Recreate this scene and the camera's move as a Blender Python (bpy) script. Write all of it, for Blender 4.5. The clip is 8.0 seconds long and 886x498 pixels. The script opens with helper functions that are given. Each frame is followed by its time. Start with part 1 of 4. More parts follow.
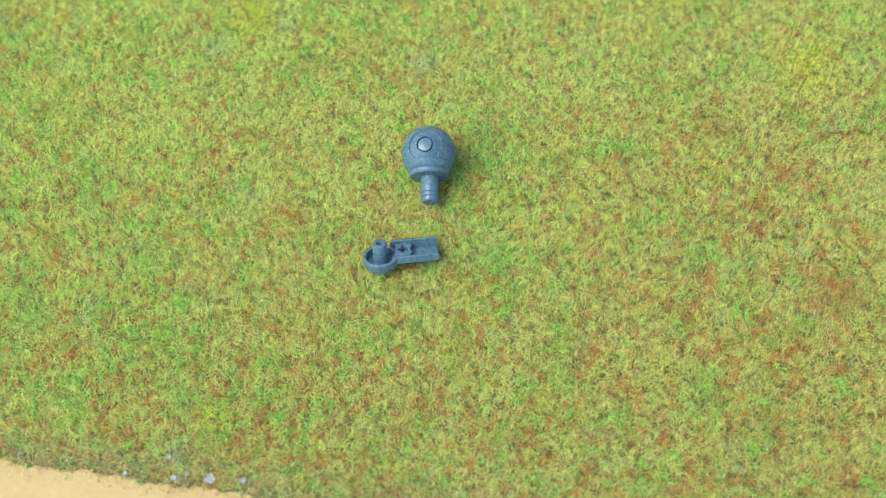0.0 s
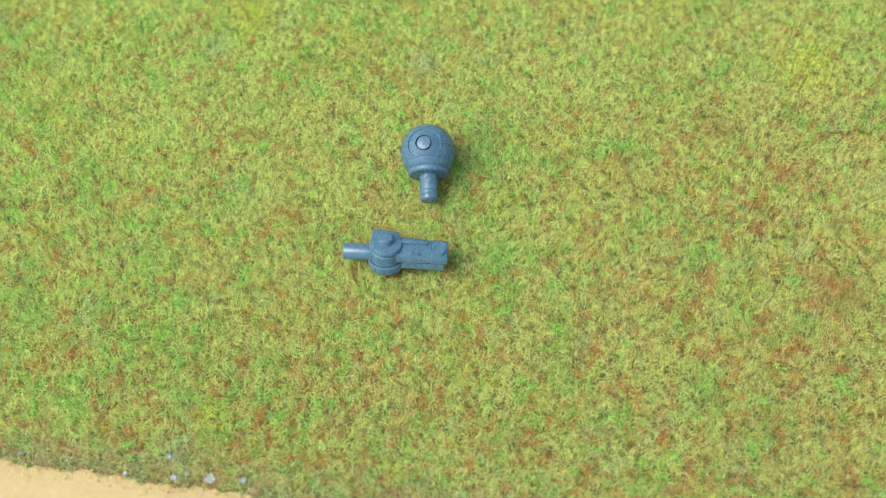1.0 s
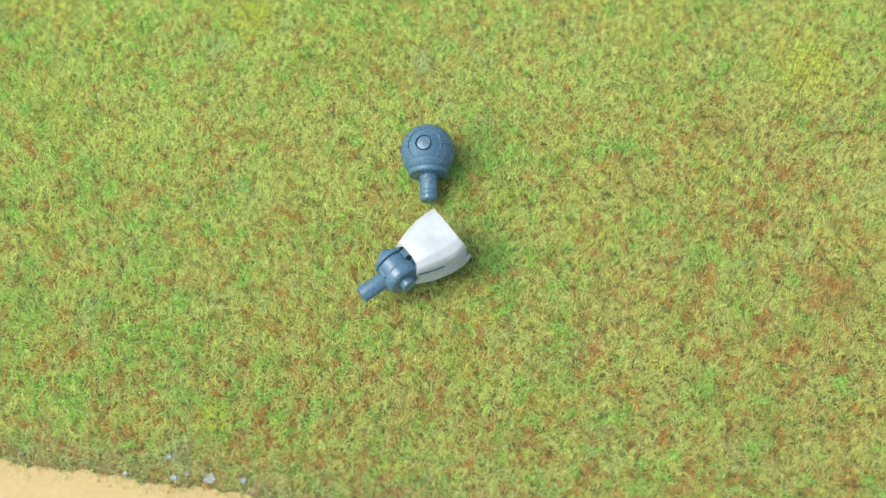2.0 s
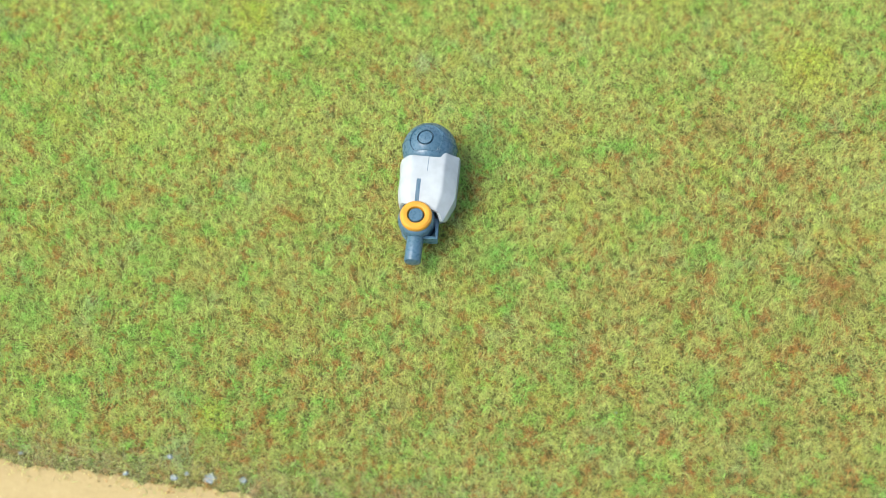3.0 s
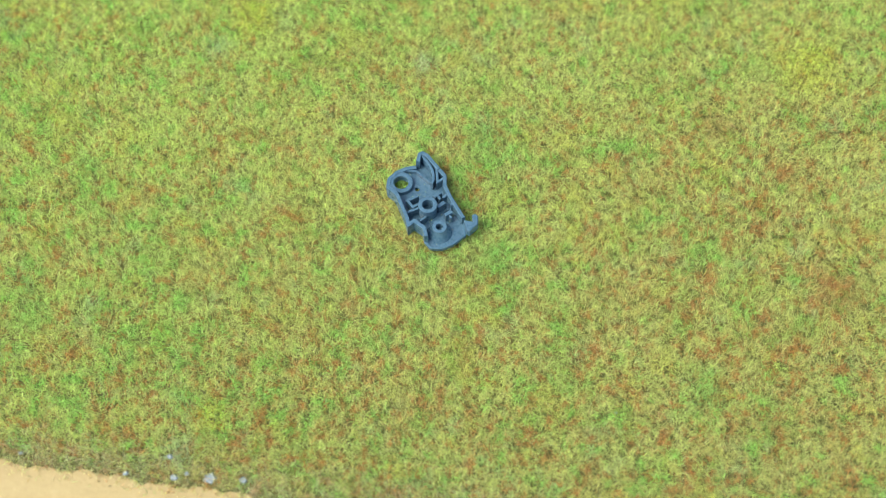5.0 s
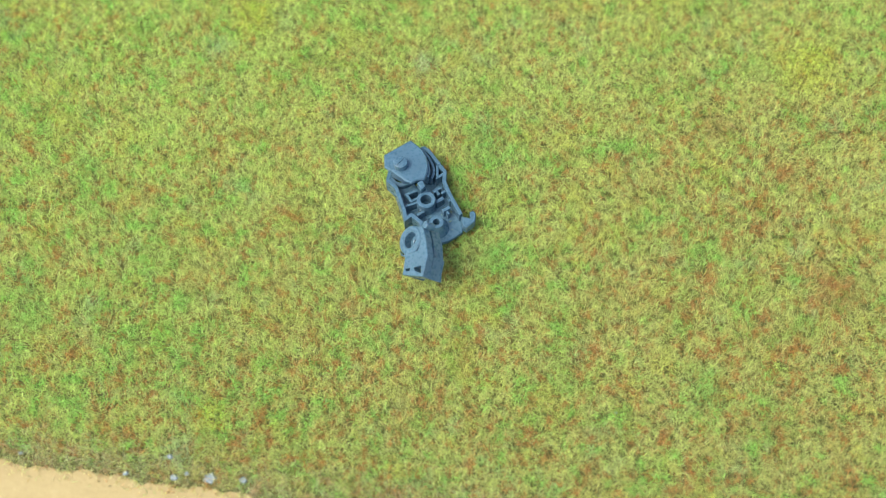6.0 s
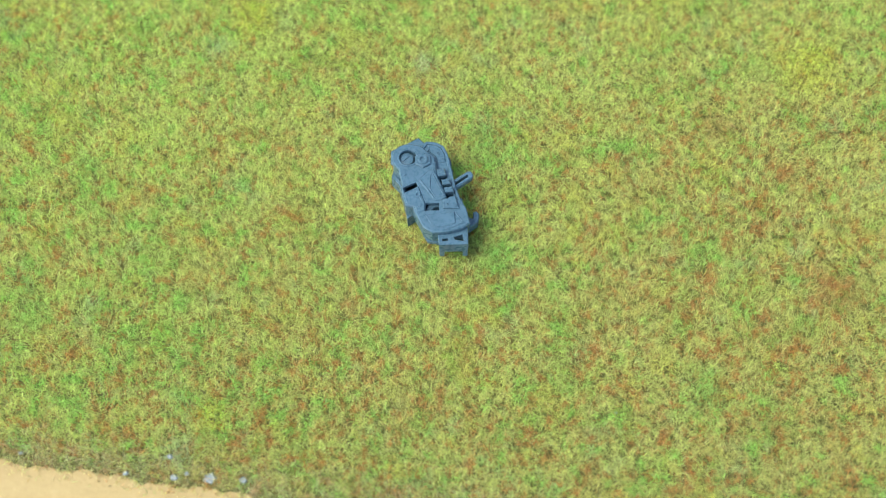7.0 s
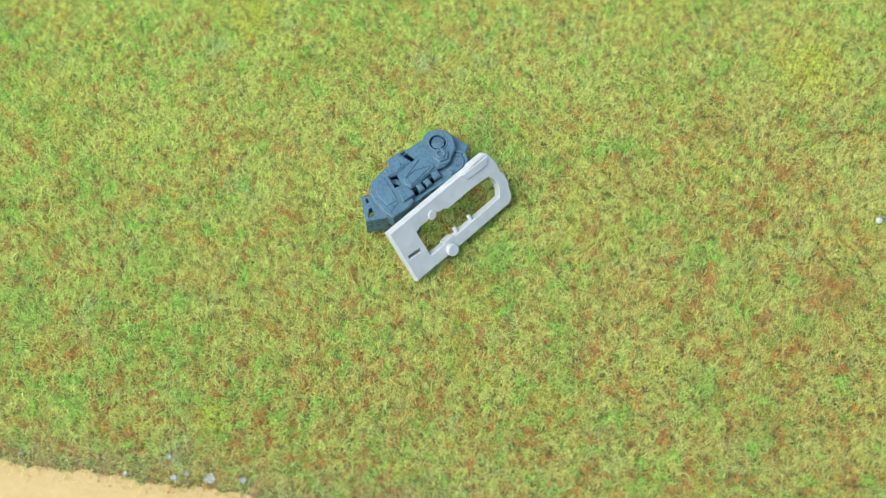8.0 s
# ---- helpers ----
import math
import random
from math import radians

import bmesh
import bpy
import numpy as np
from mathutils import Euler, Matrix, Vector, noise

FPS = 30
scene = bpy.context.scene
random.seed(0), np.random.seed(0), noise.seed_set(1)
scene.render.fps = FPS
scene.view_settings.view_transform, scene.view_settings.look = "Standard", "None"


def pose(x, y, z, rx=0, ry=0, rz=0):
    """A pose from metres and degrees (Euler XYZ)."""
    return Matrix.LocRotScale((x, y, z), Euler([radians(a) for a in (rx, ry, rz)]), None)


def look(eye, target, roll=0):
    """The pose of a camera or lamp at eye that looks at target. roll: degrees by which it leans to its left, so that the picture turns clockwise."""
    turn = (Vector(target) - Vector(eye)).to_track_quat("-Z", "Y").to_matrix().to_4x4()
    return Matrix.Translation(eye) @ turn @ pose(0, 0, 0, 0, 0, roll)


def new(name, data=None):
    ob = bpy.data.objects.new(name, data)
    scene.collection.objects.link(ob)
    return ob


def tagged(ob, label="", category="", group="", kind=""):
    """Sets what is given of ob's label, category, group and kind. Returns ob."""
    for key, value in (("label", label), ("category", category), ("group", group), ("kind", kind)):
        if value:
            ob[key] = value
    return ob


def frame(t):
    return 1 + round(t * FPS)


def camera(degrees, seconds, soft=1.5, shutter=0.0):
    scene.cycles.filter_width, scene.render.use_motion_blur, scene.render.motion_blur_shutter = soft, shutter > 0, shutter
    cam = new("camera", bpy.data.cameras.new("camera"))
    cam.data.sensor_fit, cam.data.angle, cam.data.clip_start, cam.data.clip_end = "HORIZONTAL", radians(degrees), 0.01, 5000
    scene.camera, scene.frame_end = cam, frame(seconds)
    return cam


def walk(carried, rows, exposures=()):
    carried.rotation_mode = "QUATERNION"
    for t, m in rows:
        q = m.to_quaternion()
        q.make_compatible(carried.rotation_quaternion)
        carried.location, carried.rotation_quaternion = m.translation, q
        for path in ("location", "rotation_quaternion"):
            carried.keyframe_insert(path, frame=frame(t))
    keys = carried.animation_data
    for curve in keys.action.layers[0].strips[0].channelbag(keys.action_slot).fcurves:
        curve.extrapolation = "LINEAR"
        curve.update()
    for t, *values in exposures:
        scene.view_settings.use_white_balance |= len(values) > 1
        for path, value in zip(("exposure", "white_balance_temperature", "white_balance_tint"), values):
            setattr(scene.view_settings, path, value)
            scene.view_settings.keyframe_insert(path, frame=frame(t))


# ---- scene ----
from mathutils.geometry import tessellate_polygon as tess

cam = camera(46, 8.0, soft=0.8)
cam.data.dof.use_dof = True
cam.data.dof.focus_distance = 0.338
cam.data.dof.aperture_fstop = 6.5
EYE = (0.0, -0.15254, 0.30238)
walk(cam, [(0.0, look(EYE, (0, 0, 0.003))), (8.0, look(EYE, (0, 0, 0.003)))])

# ---- soft light from an added disc lamp in the west, pale sky all round ----
SUN_AZIMUTH, SUN_HEIGHT = radians(-108), radians(56)
world = bpy.data.worlds.new("sky")
scene.world = world
world.use_nodes = True
wn = world.node_tree
sky = wn.nodes.new("ShaderNodeTexSky")
sky.sky_type = "NISHITA"
sky.sun_disc = False
sky.sun_elevation = SUN_HEIGHT
sky.sun_rotation = SUN_AZIMUTH
sky.air_density, sky.dust_density, sky.ozone_density = 0.7, 3.0, 0.3
wn.links.new(sky.outputs[0], wn.nodes["Background"].inputs[0])
wn.nodes["Background"].inputs[1].default_value = 0.15
# Added lamp out of view for the soft eastward shadows; no window is known.
lamp = new("soft_key_light", bpy.data.lights.new("soft_key_light", "AREA"))
lamp.data.shape, lamp.data.size = "DISK", 1.0
lamp.data.energy, lamp.data.color = 12.2, (1.0, 0.985, 0.955)
sd = Vector((math.sin(SUN_AZIMUTH) * math.cos(SUN_HEIGHT), math.cos(SUN_AZIMUTH) * math.cos(SUN_HEIGHT), math.sin(SUN_HEIGHT)))
lamp.matrix_world = look(sd * 1.6, (0, 0, 0))
scene.view_settings.exposure = 0.83


# ---- materials ----
def material(name):
    m = bpy.data.materials.new(name)
    m.use_nodes = True
    nt = m.node_tree
    return m, nt, nt.nodes["Principled BSDF"]


def add(nt, kind, **values):
    n = nt.nodes.new(kind)
    for key, value in values.items():
        n.inputs[key.replace("_", " ")].default_value = value
    return n


def ramp(nt, fac, stops, mode="LINEAR"):
    n = nt.nodes.new("ShaderNodeValToRGB")
    n.color_ramp.interpolation = mode
    while len(n.color_ramp.elements) < len(stops):
        n.color_ramp.elements.new(0.5)
    for e, (at, colour) in zip(n.color_ramp.elements, stops):
        e.position, e.color = at, (*colour, 1)
    nt.links.new(fac, n.inputs[0])
    return n.outputs[0]


def plastic(name, colour, rough=0.42, gloss=0.5, through_light=0.0):
    """Moulded kit plastic: slight cloudiness, fine satin grain and faint handling marks."""
    m, nt, b = material(name)
    tc = nt.nodes.new("ShaderNodeTexCoord")
    cloud = add(nt, "ShaderNodeTexNoise", Scale=260.0, Detail=3.0)
    grain = add(nt, "ShaderNodeTexNoise", Scale=5200.0, Detail=2.0)
    scuff = add(nt, "ShaderNodeTexNoise", Scale=900.0, Detail=6.0, Roughness=0.7)
    for n in (cloud, grain, scuff):
        nt.links.new(tc.outputs["Object"], n.inputs["Vector"])
    lo, hi = [c * 0.9 for c in colour], [min(1, c * 1.08) for c in colour]
    nt.links.new(ramp(nt, cloud.outputs[0], [(0.3, lo), (0.7, hi)]), b.inputs["Base Color"])
    nt.links.new(ramp(nt, scuff.outputs[0], [(0.3, [rough - 0.06] * 3), (0.75, [rough + 0.12] * 3)]), b.inputs["Roughness"])
    bump = add(nt, "ShaderNodeBump", Strength=0.12, Distance=0.00005)
    nt.links.new(grain.outputs[0], bump.inputs["Height"])
    nt.links.new(bump.outputs[0], b.inputs["Normal"])
    b.inputs["Specular IOR Level"].default_value = gloss
    if through_light:
        b.inputs["Subsurface Weight"].default_value = through_light
        b.inputs["Subsurface Scale"].default_value = 0.0012
        b.inputs["Subsurface Radius"].default_value = (1, 1, 1)
    return m


GREY = plastic("blue_grey_plastic", (0.072, 0.156, 0.210), 0.27, 0.55)
WHITE = plastic("white_plastic", (0.45, 0.508, 0.498), 0.42, 0.35)
ORANGE = plastic("orange_plastic", (0.74, 0.345, 0.03), 0.4)
def fibre_material():
    """Dyed nylon flock: every fibre its own shade, a little light through it."""
    m, nt, b = material("flock_fibre")
    dye_and_light = nt.nodes.new("ShaderNodeAttribute")
    dye_and_light.attribute_name = "dye_and_light"
    colour = dye_and_light.outputs["Color"]
    geo = nt.nodes.new("ShaderNodeNewGeometry")
    shade = nt.nodes.new("ShaderNodeHueSaturation")
    value = add(nt, "ShaderNodeMapRange", To_Min=0.56, To_Max=1.18)
    nt.links.new(geo.outputs["Random Per Island"], value.inputs["Value"])
    nt.links.new(value.outputs[0], shade.inputs["Value"])
    nt.links.new(colour, shade.inputs["Color"])
    nt.links.new(shade.outputs[0], b.inputs["Base Color"])
    b.inputs["Roughness"].default_value = 0.55
    b.inputs["Specular IOR Level"].default_value = 0.3
    lit = nt.nodes.new("ShaderNodeBsdfTranslucent")
    nt.links.new(shade.outputs[0], lit.inputs[0])
    mix = nt.nodes.new("ShaderNodeMixShader")
    mix.inputs[0].default_value = 0.5
    nt.links.new(b.outputs[0], mix.inputs[1])
    nt.links.new(lit.outputs[0], mix.inputs[2])
    nt.links.new(mix.outputs[0], nt.nodes["Material Output"].inputs[0])
    return m


def mottled(name, stops, scale, detail_scale, rough, depth):
    m, nt, b = material(name)
    tc = nt.nodes.new("ShaderNodeTexCoord")
    big = add(nt, "ShaderNodeTexNoise", Scale=scale, Detail=5.0, Roughness=0.62)
    fine = add(nt, "ShaderNodeTexNoise", Scale=detail_scale, Detail=4.0, Roughness=0.7)
    for n in (big, fine):
        nt.links.new(tc.outputs["Object"], n.inputs["Vector"])
    both = nt.nodes.new("ShaderNodeMath")
    both.operation = "MULTIPLY_ADD"
    nt.links.new(fine.outputs[0], both.inputs[0])
    both.inputs[1].default_value = 0.45
    half = nt.nodes.new("ShaderNodeMath")
    half.operation = "MULTIPLY"
    half.inputs[1].default_value = 0.6
    nt.links.new(big.outputs[0], half.inputs[0])
    nt.links.new(half.outputs[0], both.inputs[2])
    nt.links.new(ramp(nt, both.outputs[0], stops), b.inputs["Base Color"])
    bump = add(nt, "ShaderNodeBump", Strength=0.6, Distance=depth)
    nt.links.new(fine.outputs[0], bump.inputs["Height"])
    nt.links.new(bump.outputs[0], b.inputs["Normal"])
    b.inputs["Roughness"].default_value = rough
    return m


TURF = mottled("turf_backing", [(0.3, (0.07, 0.08, 0.02)), (0.5, (0.11, 0.12, 0.03)), (0.7, (0.17, 0.13, 0.04))], 90, 700, 0.9, 0.0006)
BOARD = mottled("bare_board", [(0.28, (0.30, 0.18, 0.06)), (0.38, (0.40, 0.305, 0.115)), (0.6, (0.455, 0.355, 0.14)), (0.75, (0.53, 0.42, 0.23))], 60, 500, 0.6, 0.0002)
TABLE = mottled("table_wood", [(0.3, (0.20, 0.12, 0.06)), (0.7, (0.34, 0.22, 0.12))], 12, 120, 0.5, 0.0002)
GLUE = mottled("dried_glue", [(0.3, (0.20, 0.25, 0.23)), (0.7, (0.34, 0.40, 0.39))], 300, 900, 0.3, 0.0002)
FIBRE = fibre_material()


# ---- building helpers: shapes in millimetres ----
MM = 0.001


def part(name, bm, mat, parent=None, label=""):
    bmesh.ops.recalc_face_normals(bm, faces=bm.faces)
    bmesh.ops.scale(bm, vec=(MM, MM, MM), verts=bm.verts)
    me = bpy.data.meshes.new(name)
    bm.to_mesh(me)
    bm.free()
    me.materials.append(mat)
    me.shade_smooth()
    me.set_sharp_from_angle(angle=radians(32))
    ob = new(name, me)
    if parent:
        ob.parent = parent
    return tagged(ob, label)


def root(name, label, category, group=""):
    ob = new(name)
    ob.empty_display_size = 0.005
    return tagged(ob, label, category, group)


def inset(loop, d):
    """The loop moved inwards by d (outwards if negative); loops run anticlockwise."""
    out, n = [], len(loop)
    for i in range(n):
        a, b, c = (Vector(loop[(i + k) % n]) for k in (-1, 0, 1))
        u, v = (b - a).normalized(), (c - b).normalized()
        nu, nv = Vector((-u.y, u.x)), Vector((-v.y, v.x))
        s = nu + nv
        s = s / max(0.35, s.dot(nu)) if s.length > 1e-6 else nu
        out.append(tuple(b + s * d))
    return out


def anticlockwise(loop):
    area = sum(a[0] * b[1] - b[0] * a[1] for a, b in zip(loop, loop[1:] + loop[:1]))
    return list(loop) if area > 0 else list(loop)[::-1]


def slab(bm, outer, z0, z1, holes=(), ch=0.25, m=None):
    """An upright prism with chamfered rims and holes right through it."""
    m = m or Matrix()
    outer = anticlockwise(outer)
    loops_low, loops_top = [], []
    for i, lp in enumerate([outer, *[anticlockwise(h) for h in holes]]):
        s = 1 if i == 0 else -1
        c = ch if i == 0 else ch * 0.5
        rings = [(inset(lp, s * c), z0), (lp, z0 + c), (lp, z1 - c), (inset(lp, s * c), z1)]
        vs = [[bm.verts.new(m @ Vector((x, y, z))) for x, y in pts] for pts, z in rings]
        for a, b in zip(vs, vs[1:]):
            for k in range(len(lp)):
                q = (k + 1) % len(lp)
                bm.faces.new((a[k], a[q], b[q], b[k]))
        loops_low.append((rings[0][0], vs[0]))
        loops_top.append((rings[3][0], vs[3]))
    for group in (loops_low, loops_top):
        flat = [v for _, vs in group for v in vs]
        for tri in tess([[Vector((x, y, 0)) for x, y in pts] for pts, _ in group]):
            if len(set(tri)) == 3:
                bm.faces.new([flat[k] for k in tri])


def circle(cx, cy, r, n=28, turn=0.0):
    return [(cx + r * math.cos(turn + k * math.tau / n), cy + r * math.sin(turn + k * math.tau / n)) for k in range(n)]


def box(bm, x0, x1, y0, y1, z0, z1, ch=0.2, m=None):
    slab(bm, [(x0, y0), (x1, y0), (x1, y1), (x0, y1)], z0, z1, (), ch, m)


def bar(bm, a, b, w, z0, z1, ch=0.12):
    """A straight rib from a to b."""
    a, b = Vector(a), Vector(b)
    u = (b - a).normalized()
    n = Vector((-u.y, u.x)) * w / 2
    slab(bm, [tuple(a - n), tuple(b - n), tuple(b + n), tuple(a + n)], z0, z1, (), ch)


def lathe(bm, profile, n=40, m=None):
    """Turns (radius, height) pairs about the z axis; ends at radius 0 are closed."""
    m = m or Matrix()
    rings = []
    for r, z in profile:
        if r < 1e-6:
            rings.append([bm.verts.new(m @ Vector((0, 0, z)))])
        else:
            rings.append([bm.verts.new(m @ Vector((r * math.cos(k * math.tau / n), r * math.sin(k * math.tau / n), z))) for k in range(n)])
    for a, b in zip(rings, rings[1:]):
        for k in range(n):
            q = (k + 1) % n
            quad = [a[k % len(a)], a[q % len(a)], b[q % len(b)], b[k % len(b)]]
            quad = list(dict.fromkeys(quad))
            if len(quad) > 2:
                bm.faces.new(quad)


def tube(bm, cx, cy, r0, r1, z0, z1, ch=0.25, n=36):
    """A ring with inner radius r0 and outer radius r1."""
    m = Matrix.Translation((cx, cy, 0))
    p = [(r0, z0), (r1 - ch, z0), (r1, z0 + ch), (r1, z1 - ch), (r1 - ch, z1), (r0 + ch, z1), (r0, z1 - ch), (r0, z0)]
    lathe(bm, p, n, m)


def rod(bm, r, z0, z1, ch=0.3, n=32, m=None):
    lathe(bm, [(0, z0), (r - ch, z0), (r, z0 + ch), (r, z1 - ch), (r - ch * 0.3, z1 - ch * 0.3), (r - ch, z1), (0, z1)], n, m)


def wall(bm, pts, w, z0, z1, ch=0.15):
    """An upright wall of thickness w along an open line of points, on the line's left."""
    n = len(pts)
    left = []
    for i in range(n):
        a, b, c = Vector(pts[max(0, i - 1)]), Vector(pts[i]), Vector(pts[min(n - 1, i + 1)])
        u = ((b - a).normalized() if i else (c - b).normalized())
        v = ((c - b).normalized() if i < n - 1 else u)
        nu, nv = Vector((-u.y, u.x)), Vector((-v.y, v.x))
        s = nu + nv
        left.append(tuple(b + s / max(0.5, s.dot(nu)) * w))
    slab(bm, list(pts) + left[::-1], z0, z1, (), ch)


def shape(fn, *args, **kw):
    bm = bmesh.new()
    fn(bm, *args, **kw)
    return bm


def arc(cx, cy, r, a0, a1, n):
    return [(cx + r * math.cos(radians(a0 + (a1 - a0) * k / n)), cy + r * math.sin(radians(a0 + (a1 - a0) * k / n))) for k in range(n + 1)]


EAST = Matrix.Rotation(radians(90), 4, "Y")
SOUTH = Matrix.Rotation(radians(90), 4, "X")

# ---- the setting: table, board, turf ----
bm = bmesh.new()
box(bm, -480, 520, -330, 380, -36, -12, 3)
tagged(part("tabletop", bm, TABLE), "brown wooden tabletop under the flocked board", "table", kind="structure")
bm = bmesh.new()
box(bm, -230, 270, -170, 230, -11.9, 0, 0.8)
tagged(part("board", bm, BOARD), "cream yellow bare board edge with flecks", "board", kind="structure")


def edge_y(x):
    """Where the turf ends towards the south."""
    return -68.4 - 0.143 * (x + 130) + 0.5 * math.sin(x * 0.17) + 0.45 * math.sin(x * 0.53 + 1) + 0.4 * math.sin(x * 1.3)


def turf_sheet(bm):
    xs = [-228 + 2 * k for k in range(249)]
    rows = [[bm.verts.new((x, edge_y(x) + d, z)) for x in xs] for d, z in ((0, 0.004), (1.2, 0.22))]
    rows.append([bm.verts.new((x, 228, 0.3)) for x in xs])
    for a, b in zip(rows, rows[1:]):
        for k in range(len(xs) - 1):
            bm.faces.new((a[k], a[k + 1], b[k + 1], b[k]))


tagged(part("ground", shape(turf_sheet), TURF), "olive turf backing beneath the flock fibres", "ground", kind="structure")


def smooth_field(rng, x, y, size):
    """Smooth random values over the plan, with blotches of the given size in millimetres."""
    u, v = (x + 300) / size, (y + 300) / size
    g = rng.random((int(700 / size) + 3, int(700 / size) + 3))
    i, j = u.astype(int), v.astype(int)
    a, b = u - i, v - j
    a, b = a * a * (3 - 2 * a), b * b * (3 - 2 * b)
    return (g[i, j] * (1 - a) + g[i + 1, j] * a) * (1 - b) + (g[i, j + 1] * (1 - a) + g[i + 1, j + 1] * a) * b


DYES = {"green": (0.26, 0.78, 0.16), "teal": (0.44, 0.72, 0.40), "rust": (0.60, 0.27, 0.10), "yellow": (0.80, 0.88, 0.10), "pale": (0.84, 0.86, 0.64), "lime": (0.5, 0.84, 0.16)}
# patches of one dye: x, y, radius in millimetres, dye
# the green patch at (15, 42) is the ball joint's shadow, painted in
PATCHES = [(-120, 33, 4.2, "green"), (-59, 95, 5.3, "teal"), (16, -3, 6.8, "green"), (15, 42, 6.7, "green"), (80, -47, 6.1, "green"), (42, 8, 3.0, "yellow"), (-69, -55, 4.2, "yellow"), (98, -12, 5.3, "lime"), (-129, -22, 6.7, "green"), (-90, -30, 5.3, "lime"), (115, 30, 3.8, "rust"), (42, 96, 2.7, "rust"), (-29, -19, 2.7, "rust"), (125, -14, 7.6, "rust"), (95, 48, 5.7, "rust"), (-61, -37, 2.7, "rust"), (3, -8, 2.7, "rust"), (-81, 82, 4.6, "teal"), (-7, 75, 4.2, "pale"), (26, 93, 3.0, "teal"), (-111, -19, 3.0, "teal"), (130, 74, 11.4, "yellow"), (-67, 97, 9.5, "yellow"), (-78, -66, 4.9, "teal")]


def grass(count_near, count_far):
    rng = np.random.default_rng(7)
    gap = math.sqrt(340 * 230 / count_near)
    gx, gy = (g.ravel() for g in np.meshgrid(np.arange(-170, 170, gap), np.arange(-112, 118, gap)))
    count_near = len(gx)
    x = np.concatenate([gx + rng.uniform(-0.6, 0.6, count_near) * gap, rng.uniform(-228, 268, count_far)])
    y = np.concatenate([gy + rng.uniform(-0.6, 0.6, count_near) * gap, rng.uniform(-135, 228, count_far)])
    edge = -68.4 - 0.143 * (x + 130) + 0.5 * np.sin(x * 0.17) + 0.45 * np.sin(x * 0.53 + 1) + 0.4 * np.sin(x * 1.3)
    depth = y - edge
    wide = (np.abs(x) < 134 + (y + 80) * 0.2) | (np.arange(len(x)) >= count_near)
    keep = wide & (depth > rng.exponential(1.1, len(x)) - 1.0 - 3.2 * (rng.random(len(x)) < 0.16))
    x, y, depth = x[keep], y[keep], depth[keep]
    n = len(x)
    north = np.clip((y + 80) / 180, 0, 1)
    east = np.clip((x + 130) / 260, 0, 1)

    tuft = smooth_field(rng, x, y, 0.8)
    tuft = np.clip((tuft - tuft.mean()) / tuft.std(), -1.8, 1.8)
    full = rng.random(n) < np.clip(0.88 + 0.3 * tuft, 0.15, 1.0)
    x, y, depth, tuft, north, east = (v[full] for v in (x, y, depth, tuft, north, east))
    n = len(x)
    way = 2.0 + (smooth_field(rng, x, y, 1.3) - 0.5) * 6.5 + (smooth_field(rng, x, y, 11) - 0.5) * 2.0 + rng.normal(0, 0.75, n)
    length = rng.normal(2.9, 0.6, n).clip(1.3, 4.6) * (1 + 0.1 * tuft) * np.clip(0.62 + depth * 0.12, 0.5, 1.0)
    lean = np.radians(rng.normal(44, 15, n).clip(6, 80))
    mx, my = x + np.cos(way) * np.sin(lean) * length * 0.6, y + np.sin(way) * np.sin(lean) * length * 0.6

    def blotch(size, start, most, soft=0.8, shift=0.0):
        """How far a tint shows: blotches of about that size, more of them with a lower start."""
        v = smooth_field(rng, mx, my, size) * 0.6 + smooth_field(rng, mx, my, size * 2.6) * 0.4
        return np.clip(((v - v.mean()) / v.std() - start + shift) / soft, 0, 1) * most * rng.uniform(0.6, 1.0, n)

    def tint(w, rgb):
        return colour * (1 - w[:, None]) + np.array(rgb) * w[:, None]

    straw, lime = np.array((0.83, 0.83, 0.32)), np.array((0.68, 0.865, 0.235))
    u = np.clip(rng.normal(0.68 + 0.16 * north - 0.3 * east, 0.14, n), 0, 1)[:, None]
    # Gain towards the north: the brighter light there is put into the fibre colour.
    colour = (straw * (1 - u) + lime * u) * (0.97 + 0.13 * north)[:, None]
    colour = tint(blotch(5.0, 0.3, 0.40, 1.0), (0.50, 0.84, 0.18))
    colour = tint(blotch(2.4, 0.66, 0.68, 0.7, shift=0.25 * (1 - east)), (0.32, 0.84, 0.15))
    colour = tint(blotch(4.0, 1.2, 0.34), (0.48, 0.74, 0.40))
    colour = tint(blotch(4.4, 1.1, 0.45, shift=0.6 * north), (0.83, 0.84, 0.18))
    rusty = np.exp(-((x - 105) / 32) ** 2 - ((y - 20) / 60) ** 2) * 0.4
    colour = tint(blotch(0.9, 1.12, 0.9, 0.45, 0.55 * (1 - north) + rusty), (0.66, 0.22, 0.07))
    colour = tint(blotch(6.5, 1.0, 0.24, 1.0, 0.5 * (1 - north) + rusty), (0.70, 0.50, 0.16))
    colour = tint((rng.random(n) < 0.02) * 0.7, (0.62, 0.32, 0.13))
    colour = tint((rng.random(n) < 0.05) * 0.5, (0.93, 0.92, 0.50))
    for px, py, r, d in PATCHES:
        near = np.exp(-(((x - px) / r) ** 2 + ((y - py) / (r * 1.1)) ** 2) ** 1.5)
        colour = tint(near * rng.uniform(0.1, 0.75, n), DYES[d])
    rim = (rng.random(n) < np.clip(0.75 - depth * 0.06, 0, 0.7)) * (smooth_field(rng, x, y, 7) > 0.4)
    colour = tint(rim * 0.4, (0.66, 0.68, 0.48))
    rim = (rng.random(n) < np.clip(0.55 - depth * 0.06, 0, 0.5))
    colour = tint(rim * 0.7, (0.58, 0.45, 0.24))
